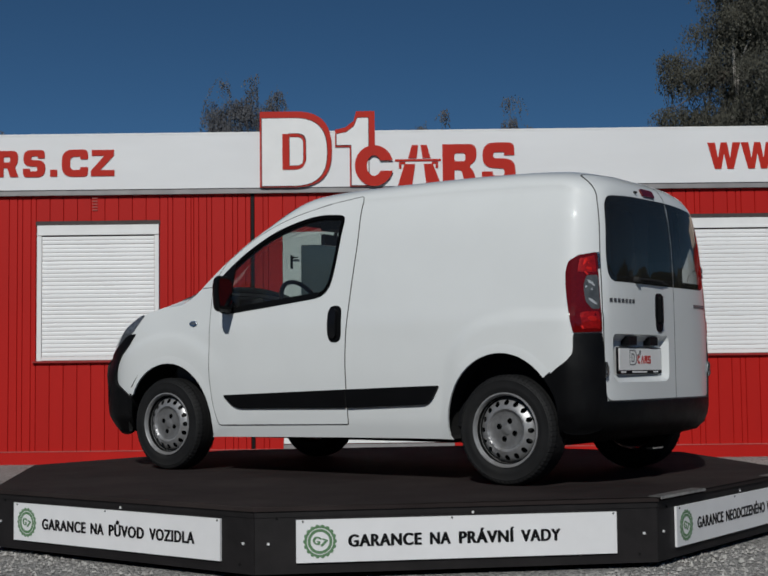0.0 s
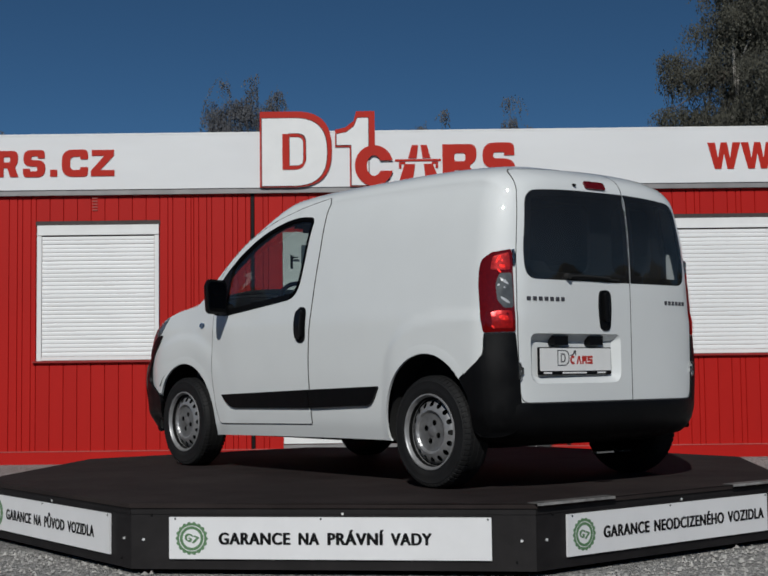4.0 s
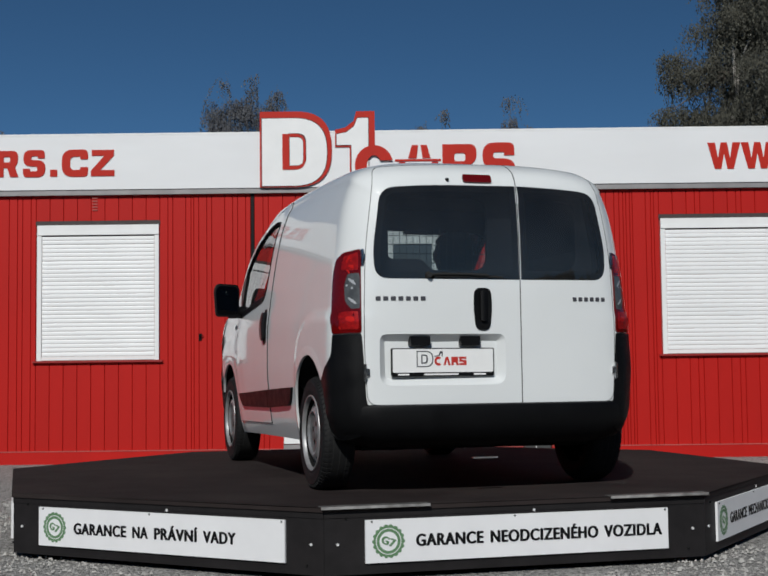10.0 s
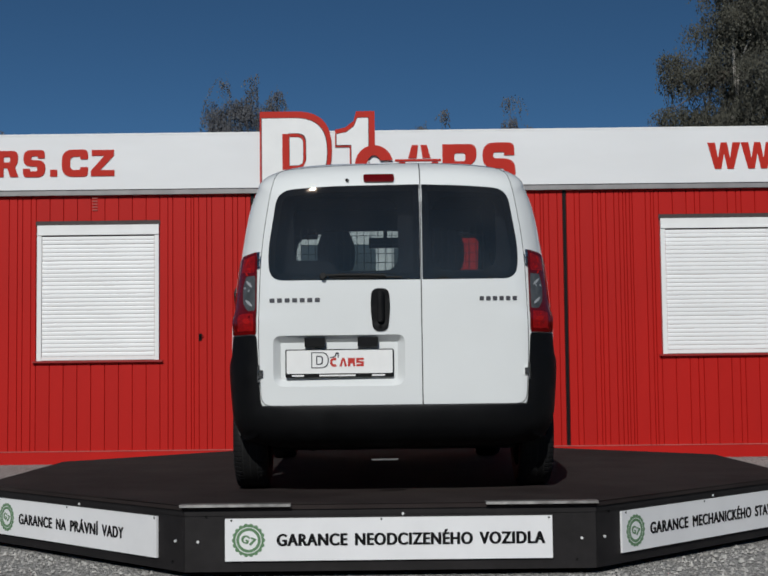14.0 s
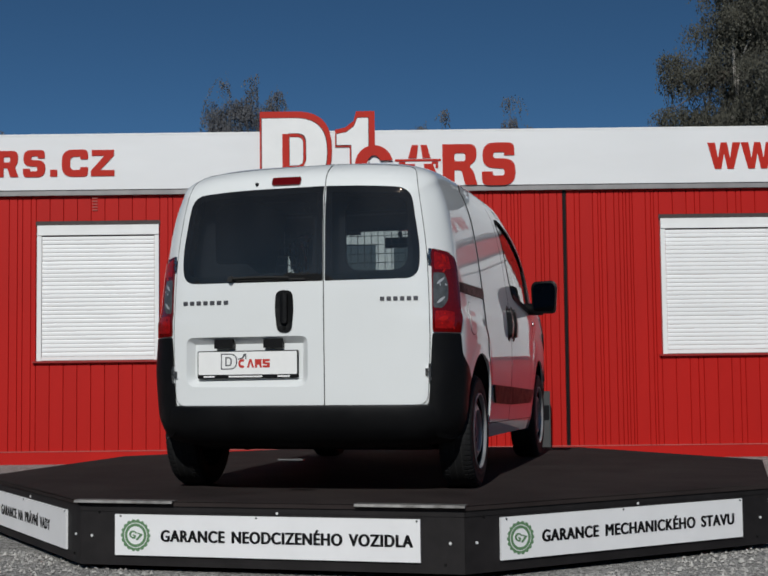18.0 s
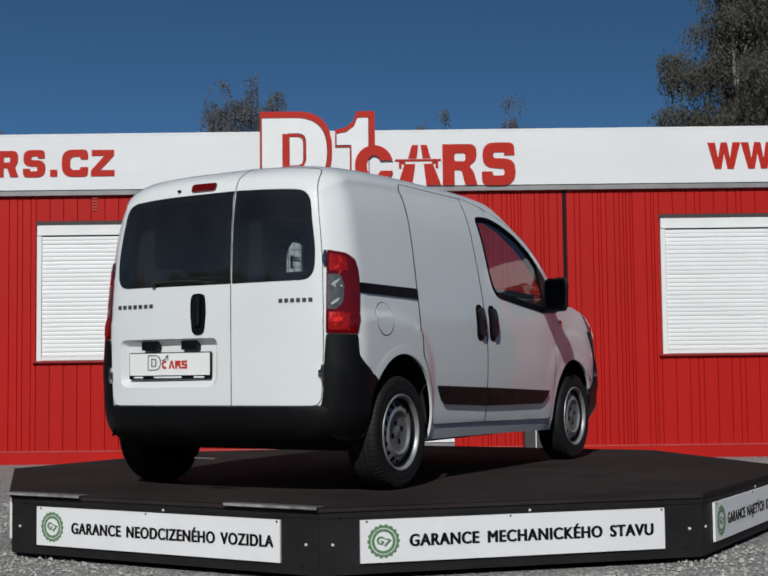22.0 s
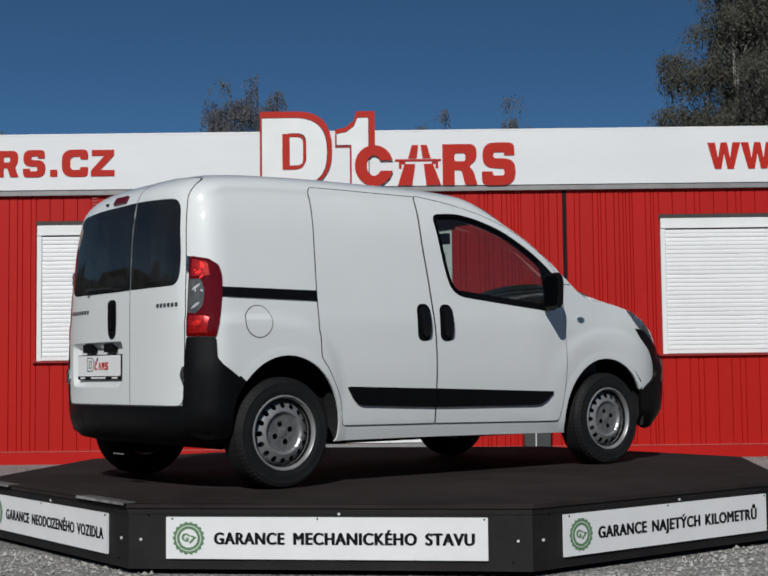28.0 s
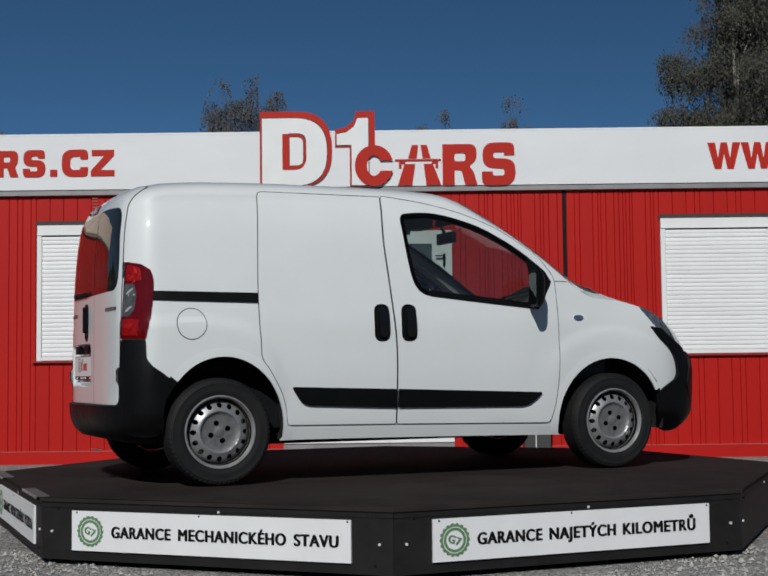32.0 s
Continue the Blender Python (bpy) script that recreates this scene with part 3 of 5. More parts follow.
# the red row under and right of the white shapes
z0, z1 = 2.947, 3.392
mid, tall = -0.123, (z0 + z1) / 2
ring = [(mid + 0.208 * math.cos(radians(a)), tall + 0.2225 * math.sin(radians(a))) for a in range(15, 346, 6)]
ring += [(mid + 0.078 * math.cos(radians(a)), tall + 0.112 * math.sin(radians(a))) for a in range(330, 29, -10)]
red_shape(ring, out=0.030, depth=0.009)
# the crossing pair: two legs over two thin bars
for leg in ([(0.246, 3.245), (0.338, 3.245), (0.356, 3.388), (0.287, 3.388)], [(0.380, 3.388), (0.449, 3.388), (0.490, 3.245), (0.402, 3.245)],
            [(0.133, 2.950), (0.287, 2.950), (0.322, 3.182), (0.206, 3.182)], [(0.413, 3.182), (0.512, 3.182), (0.600, 2.950), (0.440, 2.950)]):
    red_shape(leg)
red_shape([(0.104, 3.212), (0.602, 3.212), (0.602, 3.234), (0.104, 3.234)], name="thin_red_shape")
for a, b in ((0.145, 0.215), (0.500, 0.570)):
    red_shape([(a, 3.135), (a + 0.028, 3.135), (a + 0.028, 3.182), (b, 3.182), (b, 3.204), (a, 3.204)] if a < 0.3 else [(a, 3.182), (b - 0.028, 3.182), (b - 0.028, 3.135), (b, 3.135), (b, 3.204), (a, 3.204)], name="thin_red_shape")
red_shape(rounded([(0.617, z0), (0.745, z0), (0.745, 3.11), (0.82, 3.11), (0.86, z0), (0.992, z0), (0.95, 3.10), (0.90, 3.15), (0.985, 3.22), (0.985, z1), (0.617, z1)], [0.005, 0.005, 0.01, 0.03, 0.02, 0.01, 0.06, 0.03, 0.08, 0.12, 0.005], 5), [block(0.745, 0.865, 3.205, 3.295, 0.03)])
red_shape(rounded([(1.041, 2.94), (1.405, 2.94), (1.405, 3.225), (1.165, 3.235), (1.165, 3.30), (1.285, 3.30), (1.285, 3.265), (1.395, 3.265), (1.395, 3.405), (1.05, 3.405), (1.05, 3.135), (1.285, 3.12), (1.285, 3.045), (1.16, 3.045), (1.16, 3.09), (1.041, 3.09)],
                  [0.14, 0.14, 0.12, 0.03, 0.03, 0.04, 0.005, 0.005, 0.13, 0.13, 0.12, 0.03, 0.03, 0.04, 0.005, 0.005], 5))
# the cut-off row at the left
za, zb = 3.09, 3.376
red_shape(rounded([(-4.215, za), (-4.13, za), (-4.13, 3.19), (-4.09, 3.19), (-4.06, za), (-3.968, za), (-4.01, 3.20), (-3.975, 3.25), (-3.975, zb), (-4.215, zb)], [0.004, 0.004, 0.01, 0.02, 0.01, 0.01, 0.04, 0.03, 0.08, 0.004], 4), [block(-4.13, -4.06, 3.25, 3.31, 0.015)])
red_shape(rounded([(-3.920, za - 0.004), (-3.679, za - 0.004), (-3.679, 3.265), (-3.83, 3.275), (-3.83, 3.315), (-3.76, 3.315), (-3.76, 3.29), (-3.685, 3.29), (-3.685, zb + 0.006), (-3.915, zb + 0.006), (-3.915, 3.21), (-3.765, 3.20), (-3.765, 3.15), (-3.845, 3.15), (-3.845, 3.18), (-3.92, 3.18)],
                  [0.09, 0.09, 0.08, 0.02, 0.02, 0.03, 0.004, 0.004, 0.08, 0.08, 0.07, 0.02, 0.02, 0.03, 0.004, 0.004], 4))
red_shape(block(-3.626, -3.550, za, 3.166, 0.004))
red_shape(rounded([(-3.500, za - 0.004), (-3.217, za - 0.004), (-3.217, 3.19), (-3.30, 3.19), (-3.30, 3.16), (-3.41, 3.16), (-3.41, 3.305), (-3.30, 3.305), (-3.30, 3.275), (-3.217, 3.275), (-3.217, zb + 0.006), (-3.5, zb + 0.006)], [0.12, 0.09, 0.005, 0.005, 0.03, 0.05, 0.05, 0.03, 0.005, 0.005, 0.09, 0.12], 6))
red_shape([(-3.186, za), (-2.931, za), (-2.931, 3.155), (-3.085, 3.155), (-2.935, 3.315), (-2.935, zb), (-3.176, zb), (-3.176, 3.312), (-3.04, 3.312), (-3.186, 3.15)])
# the cut-off row at the right: zigzag shapes
for u in (3.482, 3.843, 4.204):
    red_shape([(u, zb), (u + 0.075, za), (u + 0.145, za), (u + 0.178, 3.26), (u + 0.212, za), (u + 0.280, za), (u + 0.355, zb), (u + 0.272, zb), (u + 0.243, 3.20), (u + 0.212, zb), (u + 0.145, zb), (u + 0.112, 3.20), (u + 0.083, zb)])


# ---- trees behind the building ----
def birch(x, y, height, seed, lobes, leaves, leaf, mat, label, trunk_r=0.16, limbs=9, spread=1.0, stems=()):
    """Trunk, limbs that arch outwards, and a crown of small hanging leaf sprays round the given lobes."""
    rng = np.random.default_rng(seed)
    t = empty("birch_tree", Matrix.Translation((x, y, 0)), label=label, category="tree")
    bm = bmesh.new()
    pts = [Vector((0.25 * math.sin(k * 0.9 + seed) * k / 8, 0.2 * math.cos(k * 1.3) * k / 8, height * 0.95 * k / 8)) for k in range(9)]
    for k in range(8):
        tube(bm, pts[k], pts[k + 1], trunk_r * (1 - k / 8.6), 8, trunk_r * (1 - (k + 1) / 8.6))
    part("trunk", bm, BARK, t, "pale birch trunk", smooth=True)
    for i in range(limbs):
        lx, ly, lz, lr, lh = lobes[i % len(lobes)]
        bm = bmesh.new()
        k = rng.uniform(0.35, 0.75)
        a = pts[int(k * 8)]
        b = Vector((lx + rng.uniform(-0.5, 0.5) * lr, ly + rng.uniform(-0.5, 0.5) * lr, lz + rng.uniform(-0.2, 0.5) * lh))
        mid = (a + b) / 2 + Vector((rng.uniform(-0.2, 0.2), 0, abs(b.z - a.z) * 0.12 + 0.2))
        r = trunk_r * 0.20
        tube(bm, a, mid, r, 6, r * 0.6)
        tube(bm, mid, b, r * 0.6, 6, r * 0.15)
        for _ in range(5):
            p = mid.lerp(b, rng.uniform(0.2, 1.0))
            tube(bm, p, p + Vector((rng.uniform(-0.6, 0.6), rng.uniform(-0.6, 0.6), rng.uniform(-0.5, 0.5))) * lr * 0.6, r * 0.22, 5, r * 0.05)
        part("limb", bm, TWIG, t, smooth=True)
    for line in stems:
        bm = bmesh.new()
        for k, (p, q) in enumerate(zip(line, line[1:])):
            tube(bm, p, q, 0.036 - 0.006 * k, 6, 0.030 - 0.006 * k)
        part("limb", bm, BARK, t, "pale side stem", smooth=True)
    # drooping sprays: knots of foliage at the twig ends, each with strings of small leaves hanging from it
    lobe = np.array(lobes)
    weights = lobe[:, 3] ** 1.35 * lobe[:, 4] ** 0.8
    per, strings = 20, 12
    m = max(8, leaves // (per * strings))
    pick = rng.choice(len(lobes), m, p=weights / weights.sum())
    d = rng.normal(size=(m, 3))
    d /= np.linalg.norm(d, axis=1, keepdims=True)
    p = lobe[pick, :3] + d * rng.uniform(0.05, 1.0, (m, 1)) ** 0.5 * lobe[pick][:, [3, 3, 4]]
    p = np.repeat(p, strings, 0)
    m = len(p)
    p = p + rng.normal(size=(m, 3)) * np.array((0.10, 0.10, 0.05)) * spread
    lean = rng.normal(size=(m, 1, 3)) * np.array((0.014, 0.014, 0.004)) * spread
    k = np.arange(per)[None, :, None]
    fall = -0.030 * spread * rng.uniform(0.35, 1.25, (m, 1, 1)) * np.array((0, 0, 1.0))
    c = p[:, None] + lean * np.sqrt(k) * 2.0 + rng.normal(size=(m, per, 3)) * 0.022 * spread + fall * k
    c = c.reshape(-1, 3)
    u = rng.normal(size=c.shape) * 0.5 + np.array((0, 0, -1.4))
    u /= np.linalg.norm(u, axis=1, keepdims=True)
    v = np.cross(u, rng.normal(size=c.shape))
    v /= np.linalg.norm(v, axis=1, keepdims=True)
    z = leaf * rng.uniform(0.6, 1.35, (len(c), 1))
    verts = np.stack([c - u * z, c + v * z * 0.42, c + u * z, c - v * z * 0.42], 1).reshape(-1, 3).tolist()
    faces = np.arange(len(c) * 4).reshape(-1, 4).tolist()
    me = bpy.data.meshes.new("crown")
    me.from_pydata(verts, [], faces)
    tagged(part_mesh("crown", me, mat, t), kind="stuff")


birch(9.0, 17.5, 13.0, 3, [(-0.75, 0, 10.2, 1.6, 1.5), (-1.0, 0, 8.75, 1.65, 0.9), (-1.55, 0.2, 7.85, 1.35, 0.55), (-1.2, 0, 6.9, 1.55, 0.8), (0.9, 0.4, 7.8, 2.0, 2.6),
                            (-3.20, 0, 7.10, 0.28, 0.14), (-3.15, 0, 6.82, 0.30, 0.14), (-2.75, 0, 6.85, 0.40, 0.25), (-3.30, 0, 6.04, 0.36, 0.10), (-2.5, 0.2, 6.1, 0.75, 0.28), (-1.2, 0, 5.9, 1.3, 0.6), (1.0, 0, 5.4, 2.2, 1.2)],
      600000, 0.026, LEAF, "tall drooping birch behind the building, olive-grey leaves", 0.20, 22,
      stems=[[(-2.12, 0.0, 5.8), (-2.02, -0.1, 6.45), (-1.98, -0.2, 6.95), (-1.78, -0.3, 7.45), (-1.62, -0.3, 8.0)], [(-2.02, -0.1, 6.3), (-2.12, -0.3, 6.75), (-2.13, -0.3, 7.3)]])
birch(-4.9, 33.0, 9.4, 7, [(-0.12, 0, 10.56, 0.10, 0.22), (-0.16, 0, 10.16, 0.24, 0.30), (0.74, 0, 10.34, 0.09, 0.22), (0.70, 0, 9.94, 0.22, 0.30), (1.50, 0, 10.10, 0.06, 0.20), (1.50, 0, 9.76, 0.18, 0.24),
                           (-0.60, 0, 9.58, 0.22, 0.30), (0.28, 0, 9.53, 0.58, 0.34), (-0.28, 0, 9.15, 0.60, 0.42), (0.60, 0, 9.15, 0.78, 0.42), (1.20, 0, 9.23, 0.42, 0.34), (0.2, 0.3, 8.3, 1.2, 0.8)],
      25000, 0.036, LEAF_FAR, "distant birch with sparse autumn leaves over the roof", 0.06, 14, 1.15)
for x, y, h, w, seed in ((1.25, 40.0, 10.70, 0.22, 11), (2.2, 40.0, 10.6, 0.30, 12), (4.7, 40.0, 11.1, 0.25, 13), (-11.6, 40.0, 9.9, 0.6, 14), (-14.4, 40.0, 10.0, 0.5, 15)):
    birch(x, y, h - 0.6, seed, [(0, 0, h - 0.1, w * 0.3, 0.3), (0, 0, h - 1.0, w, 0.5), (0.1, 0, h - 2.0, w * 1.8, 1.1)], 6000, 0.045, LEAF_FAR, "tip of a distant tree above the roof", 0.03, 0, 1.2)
def far_woods():
    """Unseen dark ring, added to cut horizon glare, below sight over the roof."""
    rng = np.random.default_rng(21)
    n = 2600
    t = rng.uniform(0, math.tau, n)
    r = rng.uniform(46, 60, n)
    z = rng.uniform(0.0, 1.0, n) * (6.2 + 0.4 * np.sin(t * 9 + 1) + 0.3 * np.sin(t * 23))
    base = bmesh.new()
    bmesh.ops.create_icosphere(base, subdivisions=2, radius=1.0)
    ball = np.array([v.co[:] for v in base.verts])
    tri = np.array([[v.index for v in f.verts] for f in base.faces])
    base.free()
    size = rng.uniform(0.8, 1.9, (n, 1, 1))
    v = ball[None] * size * (1 + rng.uniform(-0.28, 0.28, (n, len(ball), 1)))
    v += np.stack([r * np.cos(t), r * np.sin(t), z], -1)[:, None]
    me = bpy.data.meshes.new("far_woods")
    me.from_pydata(v.reshape(-1, 3).tolist(), [], (tri[None] + len(ball) * np.arange(n)[:, None, None]).reshape(-1, 3).tolist())
    tagged(part_mesh("far_woods", me, GLARE_RING_DARK), "unseen dark ring added round the yard to cut horizon glare", "woods", kind="stuff")


far_woods()

# ---- the turning platform ----
DECK_Z = 0.333
APOTHEM, HALF = 2.283, 2.283 * math.tan(radians(22.5))
stage = empty("turntable", Matrix.Translation((0, 0, 0)), label="dark octagonal turning display platform with white sign boards", category="turntable")


def octagon(r):
    return [(r * math.cos(radians(22.5 + 45 * k)) / math.cos(radians(22.5)), r * math.sin(radians(22.5 + 45 * k)) / math.cos(radians(22.5))) for k in range(8)]


part("deck", slab(octagon(APOTHEM + 0.012), [], lambda u, v, o: (u, v, DECK_Z + o), 0.022), DECK, stage, "dark brown deck covering", bevel=0.004)
for k in range(8):
    turn = Matrix.Rotation(radians(45 * k), 4, "Z")
    p = part("skirt_board", new_box(-HALF + 0.001, HALF - 0.001, -APOTHEM, -APOTHEM + 0.02, 0.028, DECK_Z - 0.022), SKIRT, stage, at=turn, bevel=0.002)
    part("deck_edge", new_box(-HALF, HALF, -APOTHEM - 0.004, -APOTHEM + 0.02, DECK_Z - 0.050, DECK_Z - 0.0225), SKIRT, p)
    for u, z, lit in ((-HALF + 0.062, 0.165, 0), (-HALF + 0.10, 0.28, 1), (HALF - 0.066, 0.165, 0), (HALF - 0.09, 0.07, 1), (0.06, 0.285, 0)):
        bm = bmesh.new()
        tube(bm, (u, -APOTHEM - 0.007, z), (u, -APOTHEM + 0.001, z), 0.0065 if lit == 0 else 0.005, 10)
        part("screw", bm, ZINC if lit == 0 else DARK_METAL, p)


def gear(n, r0, r1):
    out = []
    for k in range(n * 8):
        t = k * math.tau / (n * 8)
        out.append(((r0 + (r1 - r0) * (0.5 + 0.5 * math.cos(t * n)) ** 0.6) * math.cos(t), (r0 + (r1 - r0) * (0.5 + 0.5 * math.cos(t * n)) ** 0.6) * math.sin(t)))
    return out


def circle(r, n=40):
    return [(r * math.cos(k * math.tau / n), r * math.sin(k * math.tau / n)) for k in range(n)]


# direction of the board from the axis (degrees), its words, where each starts and ends along the board
BOARDS = [(180, (("GARANCE", 0.224, 0.566), ("NA", 0.601, 0.700), ("P\u016eVOD", 0.736, 0.990), ("VOZIDLA", 1.025, 1.332))),
          (-135, (("GARANCE", 0.228, 0.568), ("NA", 0.605, 0.703), ("PR\u00c1VN\u00cd", 0.740, 1.002), ("VADY", 1.033, 1.223))),
          (-90, (("GARANCE", 0.229, 0.555), ("NEODCIZEN\u00c9HO", 0.588, 1.129), ("VOZIDLA", 1.158, 1.461))),
          (-45, (("GARANCE", 0.221, 0.557), ("MECHANICK\u00c9HO", 0.596, 1.171), ("STAVU", 1.208, 1.435))),
          (0, (("GARANCE", 0.213, 0.553), ("NAJET\u00ddCH", 0.589, 0.954), ("KILOMETR\u016e", 0.991, 1.411)))]
for ang, words in BOARDS:
    turn = Matrix.Rotation(radians(ang + 90), 4, "Z")
    y = -APOTHEM - 0.014
    sign = part("sign_board", new_box(-0.758, 0.744, y, y + 0.012, 0.077, 0.270), SIGN_WHITE, stage, "white printed sign board with black words", at=turn, bevel=0.0015)
    for text, t0, t1 in words:
        part_mesh("word", lettering(text, t1 - t0, 0.0555), INK, sign, "bold black capitals", at=Matrix.Translation((-0.75 + t0, y - 0.0012, 0.1455)) @ pose(0, 0, 0, 90, 0, 0))

    def face(u, v, o):
        return (-0.650 + u, y - 0.0012 - o, 0.172 + v)
    part("seal_ring", slab(gear(18, 0.069, 0.077), [circle(0.060)], face, 0.001), GREEN, sign, "green toothed ring")
    part("seal_ring", slab(circle(0.056), [circle(0.043)], face, 0.001), GREEN, sign, "green ring")
    mark, a, b = word_mesh("G7")
    for v in mark.vertices:
        v.co = ((v.co.x - (a + b) / 2) * 0.050, (v.co.y - 0.36) * 0.050, v.co.z * 0.1)
    part_mesh("seal_mark", mark, GREEN, sign, at=Matrix.Translation((-0.650, y - 0.0014, 0.172)) @ pose(0, 0, 0, 90, 0, 0) @ pose(0, 0, 0, 0, 0, -20))
    for u, z in ((-0.728, 0.262), (0.728, 0.262), (-0.04, 0.263)):
        bm = bmesh.new()
        tube(bm, (u, y - 0.003, z), (u, y + 0.001, z), 0.0045, 8)
        part("screw", bm, DARK_METAL, sign)

# bright angle strips on the edge where the ramps hook in
for x0, x1 in ((-0.965, -0.455), (0.440, 0.955)):
    bm = new_box(x0, x1, -APOTHEM - 0.030, -APOTHEM + 0.035, DECK_Z, DECK_Z + 0.004)
    strip = part("ramp_strip", bm, WORN, stage, "worn metal angle strip")
    part("strip_edge", new_box(x0, x1, -APOTHEM - 0.0345, -APOTHEM - 0.030, DECK_Z - 0.008, DECK_Z + 0.004), ALUMINIUM, strip, "bright front edge")
bm = bmesh.new()
revolve(bm, [(0.9, 0.0), (0.9, 0.24), (0.0001, 0.24)], 32, "z")
part("base_drum", bm, DARK_METAL, stage)
# ---- the van ----
van = empty("van", pose(0.0, -0.009, DECK_Z, 0, 0, 0.9), label="small white panel van with black bumpers and steel wheels", category="van")
HUBS = (-1.338, 1.166)
HUB_Z, TYRE_R = 0.291, 0.291
TAIL, NOSE, HALF_W = -1.877, 1.950, 0.840

top_line = smooth_line([-1.877, -1.865, -1.837, -1.772, -1.69, -1.59, -1.325, -0.94, -0.45, -0.17, 0.02, 0.25, 0.45, 0.62, 0.80, 0.98, 1.16, 1.27, 1.33, 1.46, 1.545, 1.60, 1.68, 1.775, 1.88, 1.950],
                       [1.50, 1.565, 1.61, 1.648, 1.673, 1.689, 1.699, 1.709, 1.710, 1.706, 1.696, 1.668, 1.615, 1.550, 1.455, 1.335, 1.205, 1.130, 1.112, 1.065, 1.015, 0.955, 0.87, 0.79, 0.71, 0.52])
shoulder_line = smooth_line([-1.877, -1.84, -1.745, -1.6, -0.3, 0.0, 0.19, 0.40, 0.65, 0.80, 0.95, 1.06, 1.20, 1.40, 1.52, 1.65, 1.80, 1.950],
                            [1.41, 1.475, 1.535, 1.565, 1.592, 1.580, 1.542, 1.460, 1.305, 1.195, 1.085, 1.040, 1.030, 0.985, 0.925, 0.835, 0.66, 0.44])
bottom_line = smooth_line([-1.877, -1.6, -1.0, 0.8, 1.5, 1.67, 1.78, 1.87, 1.950], [0.25, 0.22, 0.235, 0.215, 0.185, 0.195, 0.235, 0.30, 0.42])
flank = smooth_line([0.1, 0.22, 0.30, 0.45, 0.65, 0.85, 1.0, 1.2, 1.4, 1.52, 1.575, 1.62], [0.925, 0.95, 0.965, 0.985, 1.0, 0.998, 0.982, 0.952, 0.910, 0.864, 0.832, 0.79])
lean_line = smooth_line([0.2, 0.95, 1.06, 1.3, 1.55, 1.72], [0.0, 0.0, 0.002, 0.012, 0.042, 0.066])


# the turn from the flank into the tail
corner_line = smooth_line([-1.849, -1.825, -1.790, -1.755, -1.72, -1.685, -1.66], [0.646, 0.700, 0.745, 0.776, 0.795, 0.8040, 0.8069])


def step01(t):
    t = min(1.0, max(0.0, t))
    return t * t * (3 - 2 * t)


def half_width(y):
    w = HALF_W
    w *= 1 - 0.040 * step01((y - 0.45) / 0.75)
    if y < -1.849:
        w = 0.646 * max(0.0, (y - TAIL) / 0.028) ** 0.2466
    elif y < -1.66:
        w = corner_line(y)
    elif y < 0:
        w -= 0.012 * y * y
    if y > NOSE - 0.60:
        u = max(0.0, (NOSE - y) / 0.60)
        w *= max(0.0, 1 - (1 - u) ** 3.0) ** (1 / 3.1)
    return w


def skin_point(y, z, x):
    """Swells the skin over the wheels and leans the tail forwards towards the roof."""
    if abs(x) > 0.3:
        d = math.hypot((y - HUBS[1]) * 0.92, z - HUB_Z)
        x += math.copysign(0.005 * step01((0.60 - d) / 0.12) + 0.006 * step01((0.585 - d) / 0.035) * step01((z - 0.55) / 0.25), x)
        # the rear wing: a soft crease from the lamp, bent down ahead of the arch
        d = (max(0.0, (y + 1.5) / 0.54) ** 3.0 + max(0.0, (z - 0.40) / 0.505) ** 3.0) ** (1 / 3.0)
        x += math.copysign(0.013 * step01((1.0 - d) / 0.06) * step01((-0.9 - y) / 0.2), x)
    if y < -1.3:
        y += lean_line(z) * step01((-1.3 - y) / 0.58)
    return Vector((x, y, z))


def section(y, sides=46, over=18):
    """Half of a cross-section of the body, from the sill up the flank and over to the middle."""
    w, zb, zs, zt = half_width(y), bottom_line(y), shoulder_line(y), top_line(y)
    zs = min(zs, zt - 0.02)
    pts = []
    for i in range(sides):
        z = zb + (zs - zb) * i / (sides - 1)
        x = w * flank(z)
        if i < 3:
            x -= 0.012 * (1 - i / 3)
        pts.append(skin_point(y, z, x))
    xs = w * flank(zs)
    t = step01((y - 0.05) / 0.5)
    for i in range(1, over + 1):
        a = radians(90) * i / over
        pts.append(skin_point(y, zs + (zt - zs) * math.sin(a) ** (1 + t), xs * max(0.0, math.cos(a)) ** (0.54 - 0.16 * step01((y + 1.72) / 0.4) * (1 - t) + 0.46 * t)))
    return pts


stations = [TAIL + (1 - math.cos(radians(90) * (k / 26) ** 1.25)) * 0.377 for k in range(26)]
stations += [-1.5 + 0.03 * k for k in range(93)]
stations += [1.29 + 0.660 * math.sin(radians(90) * k / 22) for k in range(1, 23)]
sections = [section(y) for y in stations]


def shell_mesh(keep):
    """Both halves of the body skin; keep(centre, row) says which faces stay."""
    bm = bmesh.new()
    n = len(sections[0])
    for s in (1, -1):
        grid = [[bm.verts.new((s * p.x, p.y, p.z)) for p in sec] for sec in sections]
        for i in range(len(grid) - 1):
            for j in range(n - 1):
                q = [grid[i][j], grid[i + 1][j], grid[i + 1][j + 1], grid[i][j + 1]]
                c = (q[0].co + q[1].co + q[2].co + q[3].co) / 4
                if keep(c, j):
                    bm.faces.new(q if s > 0 else q[::-1])
    bmesh.ops.remove_doubles(bm, verts=bm.verts, dist=0.0004)
    loose = [v for v in bm.verts if not v.link_faces]
    bmesh.ops.delete(bm, geom=loose, context="VERTS")
    return bm


